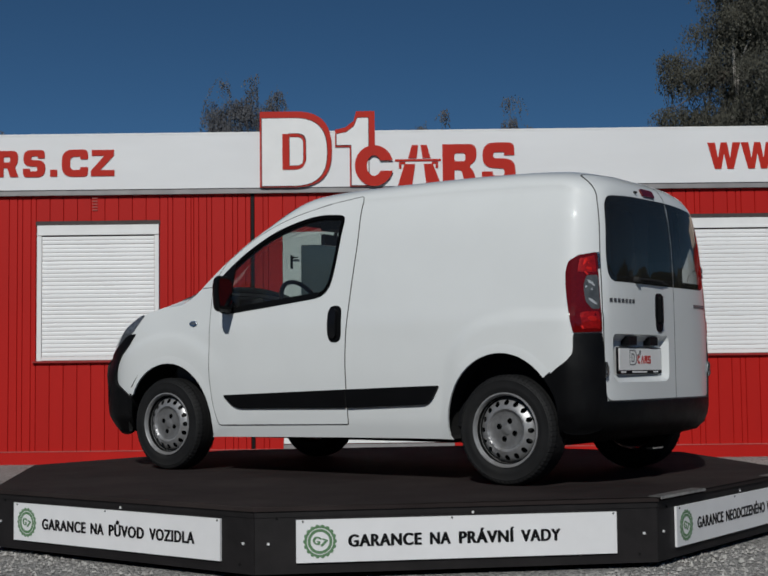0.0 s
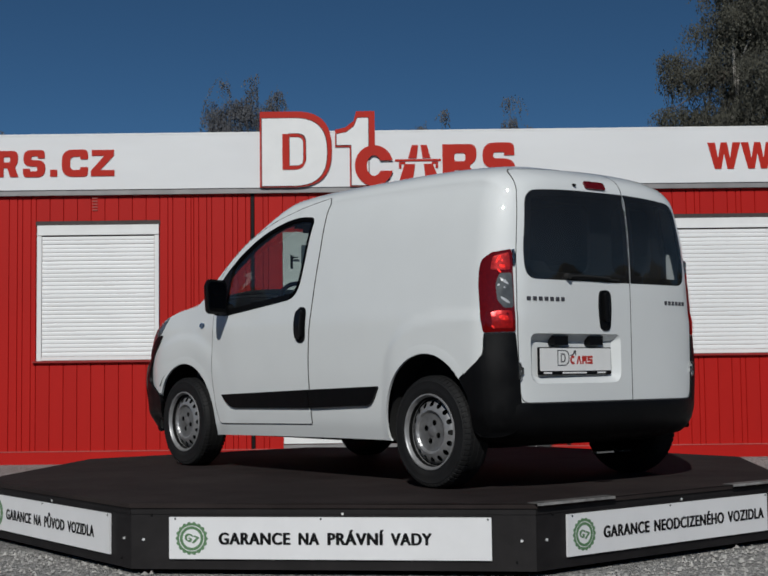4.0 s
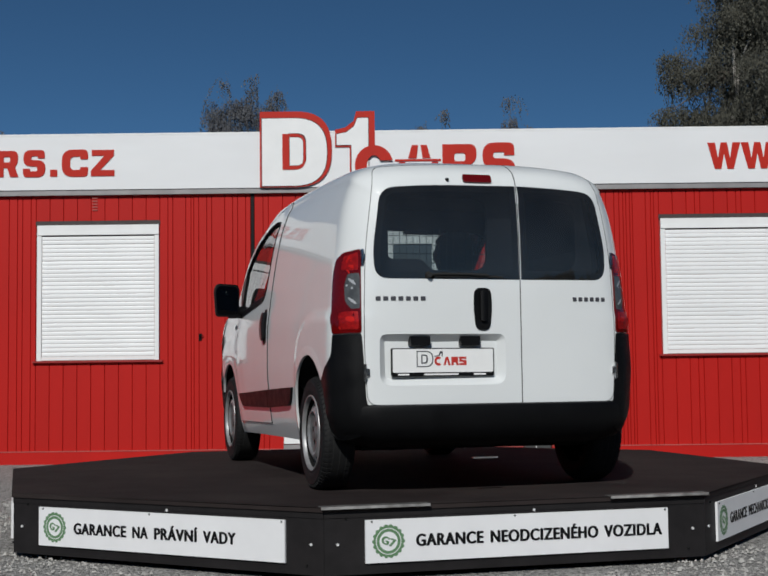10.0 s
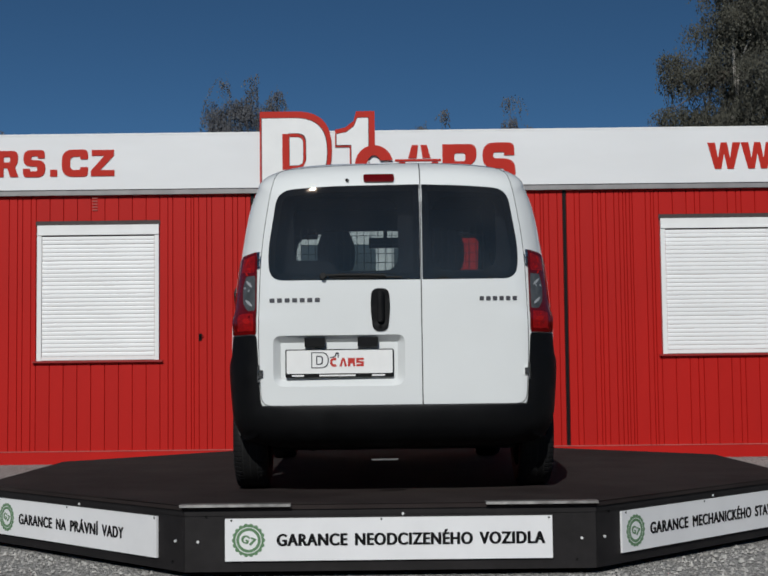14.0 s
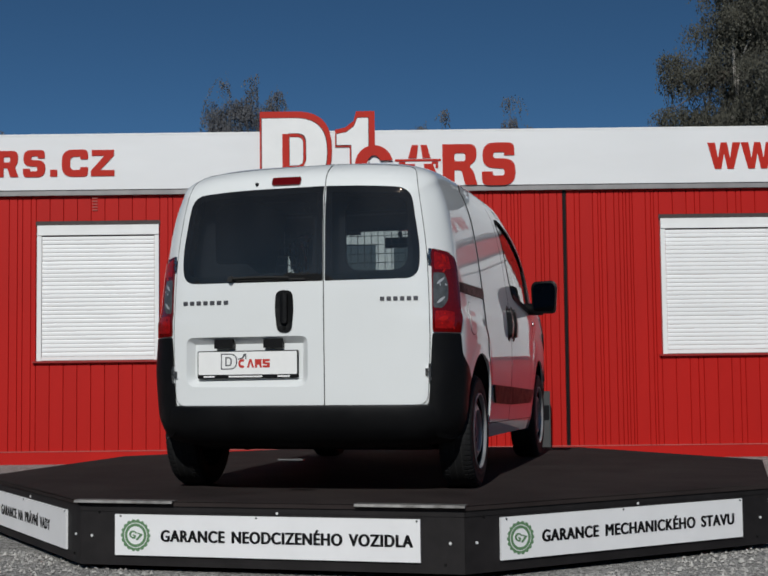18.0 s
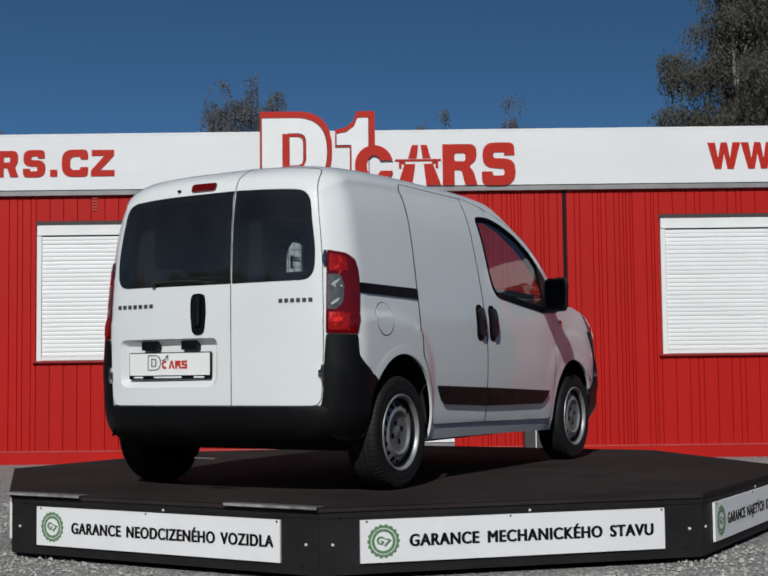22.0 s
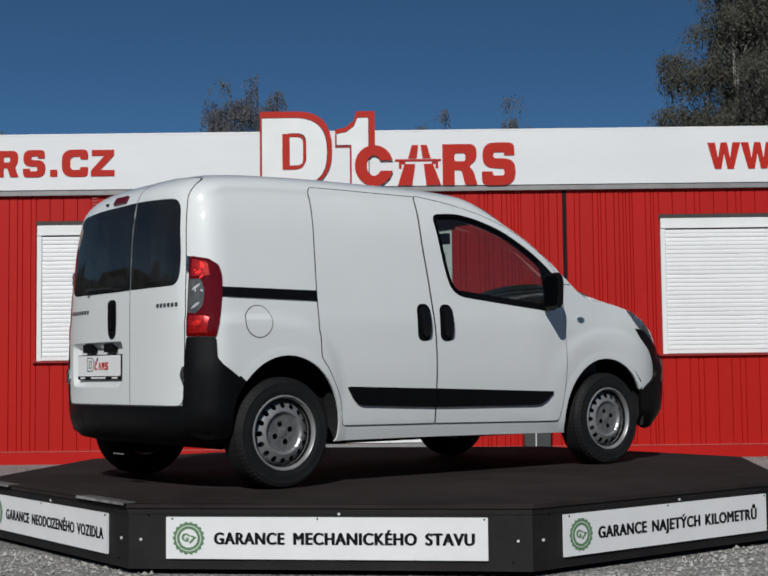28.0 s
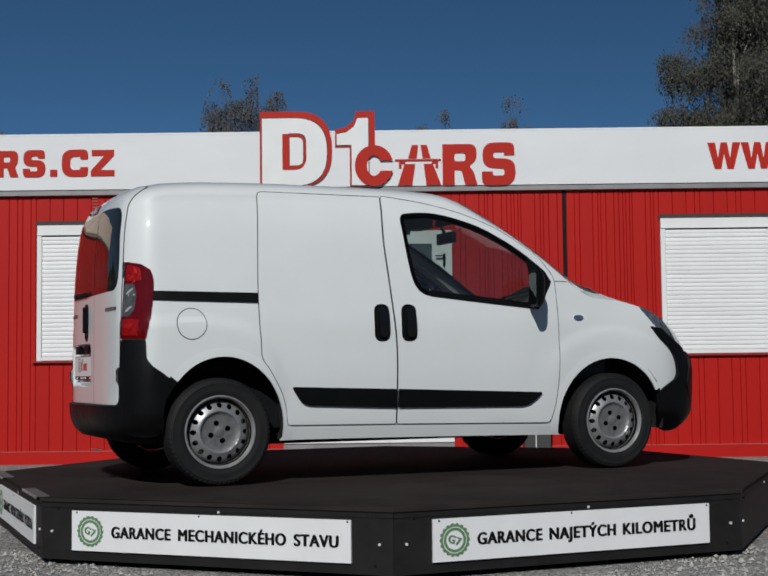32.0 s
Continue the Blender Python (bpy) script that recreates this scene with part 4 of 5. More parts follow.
whole = shell_mesh(lambda c, j: True)
bmesh.ops.recalc_face_normals(whole, faces=whole.faces)
SKIN = BVHTree.FromBMesh(whole)
whole.free()


def on_side(s):
    return lambda u, v: ((s * 2.0, u, v), (-s, 0, 0))


def on_tail(u, v):
    return (u - 0.016, -2.8, v), (0, 1, 0)


def on_corner(s):
    def at(u, v):
        d = Vector((s * math.cos(radians(u)), -math.sin(radians(u)), 0))
        return Vector((s * 0.56, -1.56, v)) + d * 1.2, -d
    return at


def on_brow(s):
    d = Vector((-s * 0.78, -0.30, -0.55))
    return lambda u, v: (Vector((s * 0.785, u, v - 0.012)) - d * 0.6, d)


def project(mapper, u, v, off):
    o, d = mapper(u, v)
    o, d = Vector(o), Vector(d).normalized()
    place, normal, _, _ = SKIN.ray_cast(o, d)
    if place is None:
        place, normal, _, _ = SKIN.find_nearest(o + d * 1.15)
    if normal.dot(d) > 0:
        normal = -normal
    return place + normal * off


def patch(name, outline, mapper, mat, parent, off=0.004, depth=0.006, step=0.045, holes=(), label="", bulge=None):
    """A sheet that lies on the body skin, off metres proud, its edge turned in by depth."""
    bm = filled(outline, holes, step)
    flat = {v: (v.co.x, v.co.y) for v in bm.verts}
    rim = [e for e in bm.edges if e.is_boundary]
    ends = {v for e in rim for v in e.verts}
    for v, (a, b) in flat.items():
        v.co = project(mapper, a, b, off + (bulge(a, b) if bulge else 0))
    bm.normal_update()
    for f in bm.faces:
        if f.normal.dot(Vector(mapper(*flat[f.verts[0]])[1])) > 0:
            f.normal_flip()
    inner = {v: bm.verts.new(project(mapper, *flat[v], off - depth)) for v in ends} if depth else {}
    rim = rim if depth else []
    for e in rim:
        a, b = e.verts
        f = bm.faces.new((a, b, inner[b], inner[a]))
        f.normal_update()
        first = e.link_faces[0]
        if f.normal.dot((a.co + b.co) / 2 - first.calc_center_median()) < 0:
            f.normal_flip()
    return part(name, bm, mat, parent, label, smooth=True, oriented=True)


def shaped(shape, d=0.0):
    """An outline with rounded corners, moved inwards by d."""
    pts, radii, n = shape
    return rounded(inset(pts, d) if d else pts, [max(0.003, r - d) if r < 0.1 else r for r in radii], n)


# outlines: flank (along, up), tail (across, up)
WINDOW_SHAPE = ([(-0.236, 1.520), (-0.05, 1.537), (0.09, 1.517), (0.285, 1.462), (0.51, 1.342), (0.685, 1.215), (0.745, 1.135), (0.640, 0.966), (0.33, 0.995), (0.09, 1.0186), (-0.168, 1.044), (-0.212, 1.251)],
                 [0.05, 0.1, 0.1, 0.1, 0.1, 0.05, 0.03, 0.03, 0.1, 0.1, 0.12, 0.1], 4)
FRONT_DOOR = rounded([(-0.326, 1.626), (-0.05, 1.594), (0.20, 1.533), (0.41, 1.448), (0.66, 1.292), (0.765, 1.16), (0.772, 0.943), (0.772, 0.60), (0.752, 0.41), (0.715, 0.292), (-0.297, 0.310), (-0.297, 0.768), (-0.324, 1.047), (-0.352, 1.383)],
                     [0.014, 0.1, 0.1, 0.1, 0.05, 0.03, 0.1, 0.1, 0.1, 0.03, 0.01, 0.1, 0.1, 0.1], 4)
SLIDE_DOOR = rounded([(-1.080, 1.619), (-0.334, 1.620), (-0.361, 1.383), (-0.333, 1.047), (-0.305, 0.768), (-0.305, 0.310), (-0.950, 0.318), (-0.962, 0.42), (-0.990, 0.501), (-1.068, 0.636), (-1.107, 0.682), (-1.119, 1.037), (-1.105, 1.35)],
                     [0.03, 0.01, 0.1, 0.1, 0.1, 0.01, 0.015, 0.05, 0.08, 0.05, 0.03, 0.1, 0.1], 4)
TAIL_L = rounded([(-0.562, 1.634), (-0.588, 1.530), (-0.638, 1.221), (-0.655, 0.755), (-0.638, 0.442), (0.1546, 0.442), (0.1530, 1.05), (0.1546, 1.672)], [0.06, 0.15, 0.3, 0.3, 0.05, 0.003, 0.003, 0.01], 6)
TAIL_R = rounded([(0.1584, 1.672), (0.1568, 1.05), (0.1584, 0.442), (0.670, 0.442), (0.687, 0.755), (0.670, 1.221), (0.620, 1.530), (0.594, 1.634)], [0.01, 0.003, 0.003, 0.05, 0.3, 0.3, 0.15, 0.06], 6)
GLASS_L_SHAPE = ([(-0.556, 1.515), (-0.605, 1.20), (-0.596, 1.060), (0.1515, 1.058), (0.1515, 1.538), (-0.30, 1.533)], [0.075, 0.2, 0.075, 0.006, 0.006, 0.2], 5)
GLASS_R_SHAPE = ([(0.1615, 1.538), (0.1615, 1.058), (0.632, 1.060), (0.642, 1.20), (0.592, 1.515), (0.40, 1.530)], [0.006, 0.006, 0.075, 0.2, 0.075, 0.2], 5)

RECESS = rounded([(-0.580, 0.535), (0.071, 0.535), (0.071, 0.787), (-0.580, 0.787)], [0.06, 0.06, 0.04, 0.04], 5)


def arch(hy, rx, rz, n=32, foot=0.16):
    a0 = math.asin(max(-1, (foot - HUB_Z) / rz))
    return [(hy + rx * math.cos(a0 + (math.pi - 2 * a0) * k / n), HUB_Z + rz * math.sin(a0 + (math.pi - 2 * a0) * k / n)) for k in range(n + 1)]


REAR_ARCH, FRONT_ARCH = arch(-1.318, 0.345, 0.405), arch(1.152, 0.378, 0.383)

TAIL_HOLE = inset([(0.595, 1.590), (-0.563, 1.590), (-0.638, 1.221), (-0.655, 0.755), (-0.636, 0.520), (-0.580, 0.444), (0.612, 0.444), (0.668, 0.520), (0.687, 0.755), (0.670, 1.221)], 0.03)


def keep_face(c, j):
    x = abs(c.x)
    if x > 0.45 and c.y > -1.75 and c.y < 1.8:
        for a in (REAR_ARCH, FRONT_ARCH):
            if inside(inset(a, -0.021), c.y, c.z):
                return False
        if inside(shaped(WINDOW_SHAPE, 0.004), c.y, c.z):
            return False
    if c.y > 1.50 and c.z < 0.40:
        return False
    if c.y < -1.6 and (c.z < 0.42 or inside(TAIL_HOLE, c.x + 0.016, c.z)):
        return False
    if j >= 49 and 0.27 < c.y < 1.17 and x < 0.650 + 0.05 * (c.y - 0.27):
        return False
    return True


body = part("body", shell_mesh(keep_face), PAINT, van, "glossy white painted body shell", smooth=True)


def bend(pts, n):
    """An outline in degrees and metres with softened corners."""
    return [(u * 50.0, v) for u, v in rounded([(u / 50.0, v) for u, v in pts], 0.025, n)]


def ring_on(name, outline, width, mapper, mat, parent, off=0.004, depth=0.006, label="", step=0.08):
    return patch(name, shaped(outline), mapper, mat, parent, off, depth, step, [shaped(outline, width)], label)


def gap(outline, mapper, parent, w=0.0030):
    """The dark gap round a door."""
    patch("door_seal", inset(outline, -w), mapper, SEAL, parent, 0.0043, 0.006, 0.014, [inset(outline, 0.0006)])


def panel_line(pts, mapper, parent, w=0.0045):
    a = [Vector(p) for p in pts]
    left, right = [], []
    for i, p in enumerate(a):
        d = (a[min(i + 1, len(a) - 1)] - a[max(i - 1, 0)]).normalized()
        n = Vector((-d.y, d.x)) * w / 2
        left.append(tuple(p + n))
        right.append(tuple(p - n))
    patch("panel_gap", left + right[::-1], mapper, SEAL, parent, 0.0015, 0.003, 0.08)


for s, side in ((-1, "left"), (1, "right")):
    m = on_side(s)
    door = patch("front_door", FRONT_DOOR, m, PAINT, van, 0.004, 0.006, 0.05, [shaped(WINDOW_SHAPE, 0.004)], "white front door")
    gap(FRONT_DOOR, m, door)
    ring_on("window_seal", WINDOW_SHAPE, 0.024, m, LENS_BORDER, door, 0.0055, 0.03, "black window surround")
    pane = patch("window_pane", shaped(WINDOW_SHAPE, 0.018), m, CABIN_GLASS, door, -0.004, 0.0, 0.06, label="lightly tinted door glass")
    pane.visible_shadow = False
    patch("mirror_corner", [(0.575, 1.295), (0.70, 1.20), (0.742, 1.135), (0.66, 0.995), (0.625, 0.985)], m, BLACK_PLASTIC, door, 0.0065, 0.01, 0.06)
    # black strip at the foot of the glass
    patch("belt_strip", rounded([(-0.085, 1.037), (0.01, 1.027), (0.33, 0.995), (0.640, 0.966), (0.655, 1.00), (0.33, 1.032), (0.01, 1.062), (-0.100, 1.074)], 0.01, 2), m, BLACK_PLASTIC, door, 0.008, 0.012, 0.06)

    def handle(y, parent):
        hb = rounded([(y - 0.047, 0.776), (y + 0.047, 0.776), (y + 0.047, 0.988), (y - 0.047, 0.988)], 0.045, 6)
        h = patch("door_handle", hb, m, BLACK_PLASTIC, parent, 0.006, 0.008, 0.03, label="upright black door handle")
        patch("grip", rounded([(y - 0.020, 0.80), (y + 0.034, 0.80), (y + 0.034, 0.968), (y - 0.020, 0.968)], 0.025, 5), m, GLOSS_BLACK, h, 0.022, 0.018, 0.02,
              bulge=lambda a, b: 0.010 * math.cos((b - 0.884) / 0.09 * 1.5))
        bm = bmesh.new()
        p = project(m, y + 0.002, 0.80, 0.007)
        tube(bm, p, p + Vector((s * 0.004, 0, 0)), 0.008, 12)
        part("lock_barrel", bm, DARK_METAL, h)
    handle(-0.224, door)
    mould_rear = van
    if s > 0:
        slide = patch("sliding_door", SLIDE_DOOR, m, PAINT, van, 0.004, 0.006, 0.025, label="white sliding side door")
        gap(SLIDE_DOOR, m, slide)
        handle(-0.392, slide)
        mould_rear = slide
        patch("slide_rail", [(-1.702, 0.998), (-1.120, 0.988), (-1.120, 1.043), (-1.702, 1.048)], m, BLACK_PLASTIC, van, 0.007, 0.010, 0.05, label="black sliding-door rail")
        cap = [(-1.494 + 0.083 * math.cos(t * math.tau / 40), 0.872 + 0.086 * math.sin(t * math.tau / 40)) for t in range(40)]
        flap = patch("fuel_flap", inset(cap, 0.0045), m, PAINT, van, 0.003, 0.004, 0.04, label="round white fuel flap")
        patch("flap_gap", cap, m, SEAL, flap, 0.001, 0.003, 0.08, [inset(cap, 0.006)])
    # rubbing strips
    patch("rubbing_strip", rounded([(-0.302, 0.402), (-0.302, 0.507), (-0.935, 0.527), (-0.868, 0.424)], [0.003, 0.003, 0.02, 0.05], 5), m, BLACK_PLASTIC, mould_rear, 0.016, 0.014, 0.06, label="black plastic rubbing strip")
    patch("rubbing_strip", rounded([(-0.293, 0.507), (-0.293, 0.402), (0.560, 0.393), (0.652, 0.474)], [0.003, 0.003, 0.06, 0.02], 5), m, BLACK_PLASTIC, door, 0.016, 0.014, 0.06, label="black plastic rubbing strip")
    # wheel arch lips
    for a in (REAR_ARCH, FRONT_ARCH):
        outer = inset(a, -0.048)
        rim = [(q, o) for q, o in zip(a, outer) if not (q[0] < -1.5 and q[1] < 0.36) and not (q[0] > 1.45 and q[1] < 0.45)]
        bm = bmesh.new()
        rows = []
        for (u0, v0), (u1, v1) in rim:
            p0, p1 = project(m, u0, v0, 0.004), project(m, u1, v1, 0.002)
            pm = project(m, (u0 + u1) / 2, (v0 + v1) / 2, 0.004)
            rows.append([bm.verts.new(p1), bm.verts.new(pm), bm.verts.new(p0), bm.verts.new(p0 + Vector((-s * 0.014, 0, 0)))])
        for r0, r1 in zip(rows, rows[1:]):
            for k in range(3):
                bm.faces.new((r0[k], r0[k + 1], r1[k + 1], r1[k]))
        lip = part("arch_lip", bm, PAINT, van, smooth=True)
        lip.data.materials.append(BLACK_PLASTIC)
        for f in lip.data.polygons:
            f.material_index = int(f.center.y < -1.5 and f.center.z < 0.572)
        # dark liner
        bm = bmesh.new()
        rows = []
        for (u0, v0) in inset(a, -0.030):
            low = 0.32 if u0 < -1.5 else 0.235
            rows.append([bm.verts.new((s * (0.815 if v0 > 0.50 else 0.765), u0, max(low, v0))), bm.verts.new((s * 0.50, u0, max(low, v0)))])
        for r0, r1 in zip(rows, rows[1:]):
            bm.faces.new((r0[0], r0[1], r1[1], r1[0]))
        hub = bm.verts.new((s * 0.50, (a[0][0] + a[-1][0]) / 2, 0.235))
        for r0, r1 in zip(rows, rows[1:]):
            bm.faces.new((r0[1], hub, r1[1]))
        part("wheel_liner", bm, SEAL, van)
    # side repeater
    rep = patch("side_repeater", [(0.923 + 0.036 * math.cos(t * math.tau / 20), 0.920 + 0.017 * math.sin(t * math.tau / 20)) for t in range(20)], m, CHROME, van, 0.006, 0.006, 0.05, label="small oval side lamp")
    patch("lens", [(0.923 + 0.026 * math.cos(t * math.tau / 20), 0.920 + 0.010 * math.sin(t * math.tau / 20)) for t in range(20)], m, HEAD_LENS, rep, 0.008, 0.003, 0.05, label="dark lens")
    # roof gutter line and front wing line
    panel_line([(0.768, 1.142), (0.86, 1.140)], m, van, 0.004)
    # lamps at the tail: wrapped round the corner, red with a clear middle
    c = on_corner(s)
    lamp = patch("tail_lamp", bend([(46, 1.192), (66.0, 1.208), (66.8, 0.795), (36.5, 0.792), (33.5, 0.875), (31, 1.032), (31.5, 1.110), (35, 1.160)], 3), c, RED_LENS, van, 0.008, 0.012, (3.0, 0.04), label="tall red tail lamp with a clear middle")
    patch("clear_lens", bend([(49, 1.03), (53, 1.086), (65.2, 1.088), (65.6, 0.915), (57, 0.912), (50.5, 0.95)], 3), c, CLEAR_LENS, lamp, 0.0095, 0.003, (3.0, 0.03), label="clear indicator and reversing lens")
    patch("lamp_chamber", bend([(44, 1.105), (47, 1.172), (63.5, 1.192), (64, 1.103)], 3), c, RED_INNER, lamp, 0.0092, 0.002, (3.0, 0.03), label="bright red upper chamber")
    patch("lamp_chamber", bend([(46, 0.812), (43.5, 0.890), (50, 0.898), (64, 0.898), (64.5, 0.812)], 3), c, RED_INNER, lamp, 0.0092, 0.002, (3.0, 0.03), label="bright red lower chamber")
    # glints of the lamp bowls, painted as slanting bright ovals on the lens
    for name, mat, u, v, w, h, slant in (("silver_reflector", SILVER_GLINT, 57.5, 1.047, 4.2, 0.0075, -0.55), ("silver_reflector", SILVER_GLINT, 58, 0.952, 4.4, 0.0085, -0.5), ("silver_reflector", SILVER_GLINT, 52, 1.028, 1.2, 0.005, 0.2),
                                         ("reflector", RED_GLINT, 52.5, 1.158, 2.6, 0.011, 0.9), ("reflector", RED_GLINT, 56, 1.122, 3.0, 0.008, -0.2), ("reflector", RED_GLINT, 56, 0.862, 4.6, 0.013, -0.1), ("reflector", RED_GLINT, 53, 1.098, 2.0, 0.007, -0.6)):
        lens_line = [(u + w * math.cos(t * math.tau / 10), v + h * math.sin(t * math.tau / 10) + slant * w * math.cos(t * math.tau / 10) / 150) for t in range(10)]
        patch(name, lens_line, c, mat, lamp, 0.0100, 0.002, (1.6, 0.010))
    rng = random.Random(5 + s)
    # smaller glints, scattered as pale and red facets
    for name, mat, spots in (("reflector", RED_GLINT, [(54, 1.16, 0.024), (58, 1.125, 0.018), (57, 0.865, 0.022), (46, 0.815, 0.010)]), ("silver_reflector", SILVER_GLINT, [(58, 1.040, 0.020)])):
        bm = bmesh.new()
        for u, z, r in spots:
            for _ in range(3):
                a, b = u + rng.gauss(0, r * 60), z + rng.gauss(0, r * 0.5)
                p = project(c, min(a, 64.5), b, 0.0102)
                d = (project(c, min(a, 64.5), b, 0.05) - p).normalized()
                e = d.cross(Vector((0, 0, 1))).normalized()
                f = e.cross(d)
                t, w, h = rng.uniform(0, 3.1), rng.uniform(0.004, 0.011), rng.uniform(0.003, 0.006)
                e, f = e * math.cos(t) + f * math.sin(t), f * math.cos(t) - e * math.sin(t)
                q = d * rng.uniform(-0.0012, 0.0012)
                bm.faces.new([bm.verts.new(p + v) for v in (e * w + q, f * h, -e * w - q, -f * h)])
        tagged(part(name, bm, mat, lamp, "small bright facets painted as glints on the lens"), "small bright facets painted as glints on the lens", kind="stuff")
    # black corner of the rear bumper, up to the lamp
    patch("bumper_corner", bend([(36.5, 0.787), (66.8, 0.790), (69.2, 0.60), (70.0, 0.50), (71.0, 0.446), (74, 0.438), (81, 0.437), (80, 0.40), (74, 0.33), (64, 0.29), (54, 0.275), (45, 0.27), (36, 0.27), (28, 0.275), (23, 0.29), (20.8, 0.33), (18.8, 0.42), (15.5, 0.49), (9.5, 0.573), (30, 0.648), (36, 0.69)], 2), c, BLACK_PLASTIC, van, 0.008, 0.012, (4.0, 0.04), label="black bumper corner below the lamp",
          bulge=lambda a, b: 0.008 * step01((0.80 - b) / 0.20) * step01((a - 6) / 30) * step01((78 - a) / 22) - 0.030 * step01((0.40 - b) / 0.14))
    for z in (1.165, 0.60):
        bm = bmesh.new()
        x = (-0.650 if s < 0 else 0.682)
        p = project(on_tail, x, z, 0.006 if z > 1 else 0.017)
        for k in (-1, 1):
            tube(bm, p + Vector((0, 0, 0.004 * k)), p + Vector((0, 0, 0.030 * k)), 0.0085, 12)
        tube(bm, p + Vector((0, 0.004, -0.042)), p + Vector((0, 0.004, 0.042)), 0.008, 8)
        box(bm, p.x - 0.004 if s < 0 else p.x - 0.022, p.x + 0.022 if s < 0 else p.x + 0.004, p.y - 0.002, p.y + 0.012, p.z - 0.018, p.z + 0.018)
        part("hinge", bm, CHROME, van, "bare metal door hinge")

    # door mirror
    mir = rounded([(-0.085, -0.105), (0.075, -0.105), (0.088, 0.075), (0.066, 0.112), (-0.070, 0.108), (-0.090, 0.080)], 0.028, 4)
    bm = bmesh.new()
    base = Vector((s * 0.940, 0.562, 1.082))
    rings = []
    for dy, k in ((-0.026, 0.93), (-0.022, 1.0), (0.0, 1.0), (0.020, 0.90), (0.034, 0.72), (0.041, 0.45)):
        rings.append([bm.verts.new(base + Vector((s * u * k, dy - u * k * 0.23, v * k))) for u, v in mir])
    n = len(mir)
    for r0, r1 in zip(rings, rings[1:]):
        for k in range(n):
            bm.faces.new((r0[k], r0[(k + 1) % n], r1[(k + 1) % n], r1[k]))
    bm.faces.new(rings[-1])
    bm.faces.new(rings[0][::-1])
    mirror = part("door_mirror", bm, BLACK_PLASTIC, van, "black door mirror", smooth=True)
    bm = bmesh.new()
    bm.faces.new([bm.verts.new(base + Vector((s * u * 0.86, -0.0285 - u * 0.86 * 0.23, v * 0.86))) for u, v in mir])
    part("mirror_glass", bm, MIRROR, mirror, "silvered mirror glass")
    bm = bmesh.new()
    tube(bm, base + Vector((-s * 0.02, 0.01, -0.085)), (s * 0.80, 0.63, 1.015), 0.030, 12, 0.045)
    part("mirror_arm", bm, BLACK_PLASTIC, mirror, smooth=True)

    # head lamp and front corner
    patch("head_lamp", rounded([(1.370, 0.998), (1.45, 0.985), (1.545, 0.915), (1.64, 0.830), (1.69, 0.770), (1.58, 0.800), (1.465, 0.890)], 0.02, 4), on_brow(s), HEAD_LENS, van, 0.006, 0.012, 0.018, label="dark glass head lamp")
    patch("front_bumper_side", rounded([(1.45, 0.870), (1.53, 0.860), (1.63, 0.79), (1.79, 0.71), (1.885, 0.61), (1.90, 0.47), (1.865, 0.345), (1.79, 0.265), (1.68, 0.215), (1.53, 0.205), (1.485, 0.44), (1.545, 0.490), (1.670, 0.555), (1.650, 0.66), (1.60, 0.730), (1.51, 0.80)],
                                       [0.01, 0.03, 0.05, 0.05, 0.05, 0.03, 0.05, 0.05, 0.05, 0.08, 0.03, 0.03, 0.05, 0.06, 0.05, 0.05], 4), m, BLACK_PLASTIC, van, 0.010, 0.016, 0.03, label="black front bumper",
          bulge=lambda a, b: 0.034 * step01((a - 1.56) / 0.22) * step01((0.74 - b) / 0.16) - 0.050 * step01((0.36 - b) / 0.14))

# front face: bumper and grille
def on_nose(u, v):
    return (u, 3.0, v), (0, -1, 0)


patch("front_bumper", rounded([(-0.66, 0.34), (0.66, 0.34), (0.74, 0.50), (0.70, 0.70), (0.40, 0.78), (-0.40, 0.78), (-0.70, 0.70), (-0.74, 0.50)], 0.05, 4), on_nose, BLACK_PLASTIC, van, 0.012, 0.030, 0.06, label="black front bumper",
      bulge=lambda a, b: 0.034 * step01((0.78 - b) / 0.16) - 0.030 * step01((0.40 - b) / 0.08))
ring_on("windscreen_seal", ([(-0.655, 0.235), (0.655, 0.235), (0.705, 1.14), (0.40, 1.23), (0, 1.25), (-0.40, 1.23), (-0.705, 1.14)], [0.06, 0.06, 0.04, 0.1, 0.1, 0.1, 0.04], 4), 0.035, lambda u, v: ((u, v, 3.0), (0, 0, -1)), GLOSS_BLACK, van, 0.003, 0.01, "black windscreen surround")
screen = patch("windscreen", rounded([(-0.630, 0.262), (0.630, 0.262), (0.680, 1.12), (0.40, 1.20), (0, 1.22), (-0.40, 1.20), (-0.680, 1.12)], 0.05, 4), lambda u, v: ((u, v, 3.0), (0, 0, -1)), CABIN_GLASS, van, -0.004, 0.0, 0.07, label="clear windscreen")
screen.visible_shadow = False

# ---- tail doors ----
doors = []
for outline, pane_line, holes in ((TAIL_L, GLASS_L_SHAPE, [RECESS]), (TAIL_R, GLASS_R_SHAPE, [])):
    d = patch("rear_door", outline, on_tail, PAINT, van, 0.004, 0.008, 0.024, [shaped(pane_line, 0.002), *holes], "white rear wing door")
    gap(outline, on_tail, d, 0.0022)
    ring_on("glass_border", pane_line, 0.034, on_tail, LENS_BORDER, d, 0.0045, 0.003, "black printed glass border")
    pane = patch("rear_window", shaped(pane_line, 0.0015), on_tail, REAR_GLASS, d, 0.0068, 0.0, 0.06, label="dark tinted rear window")
    pane.visible_shadow = False
    doors.append(d)
left, right = doors
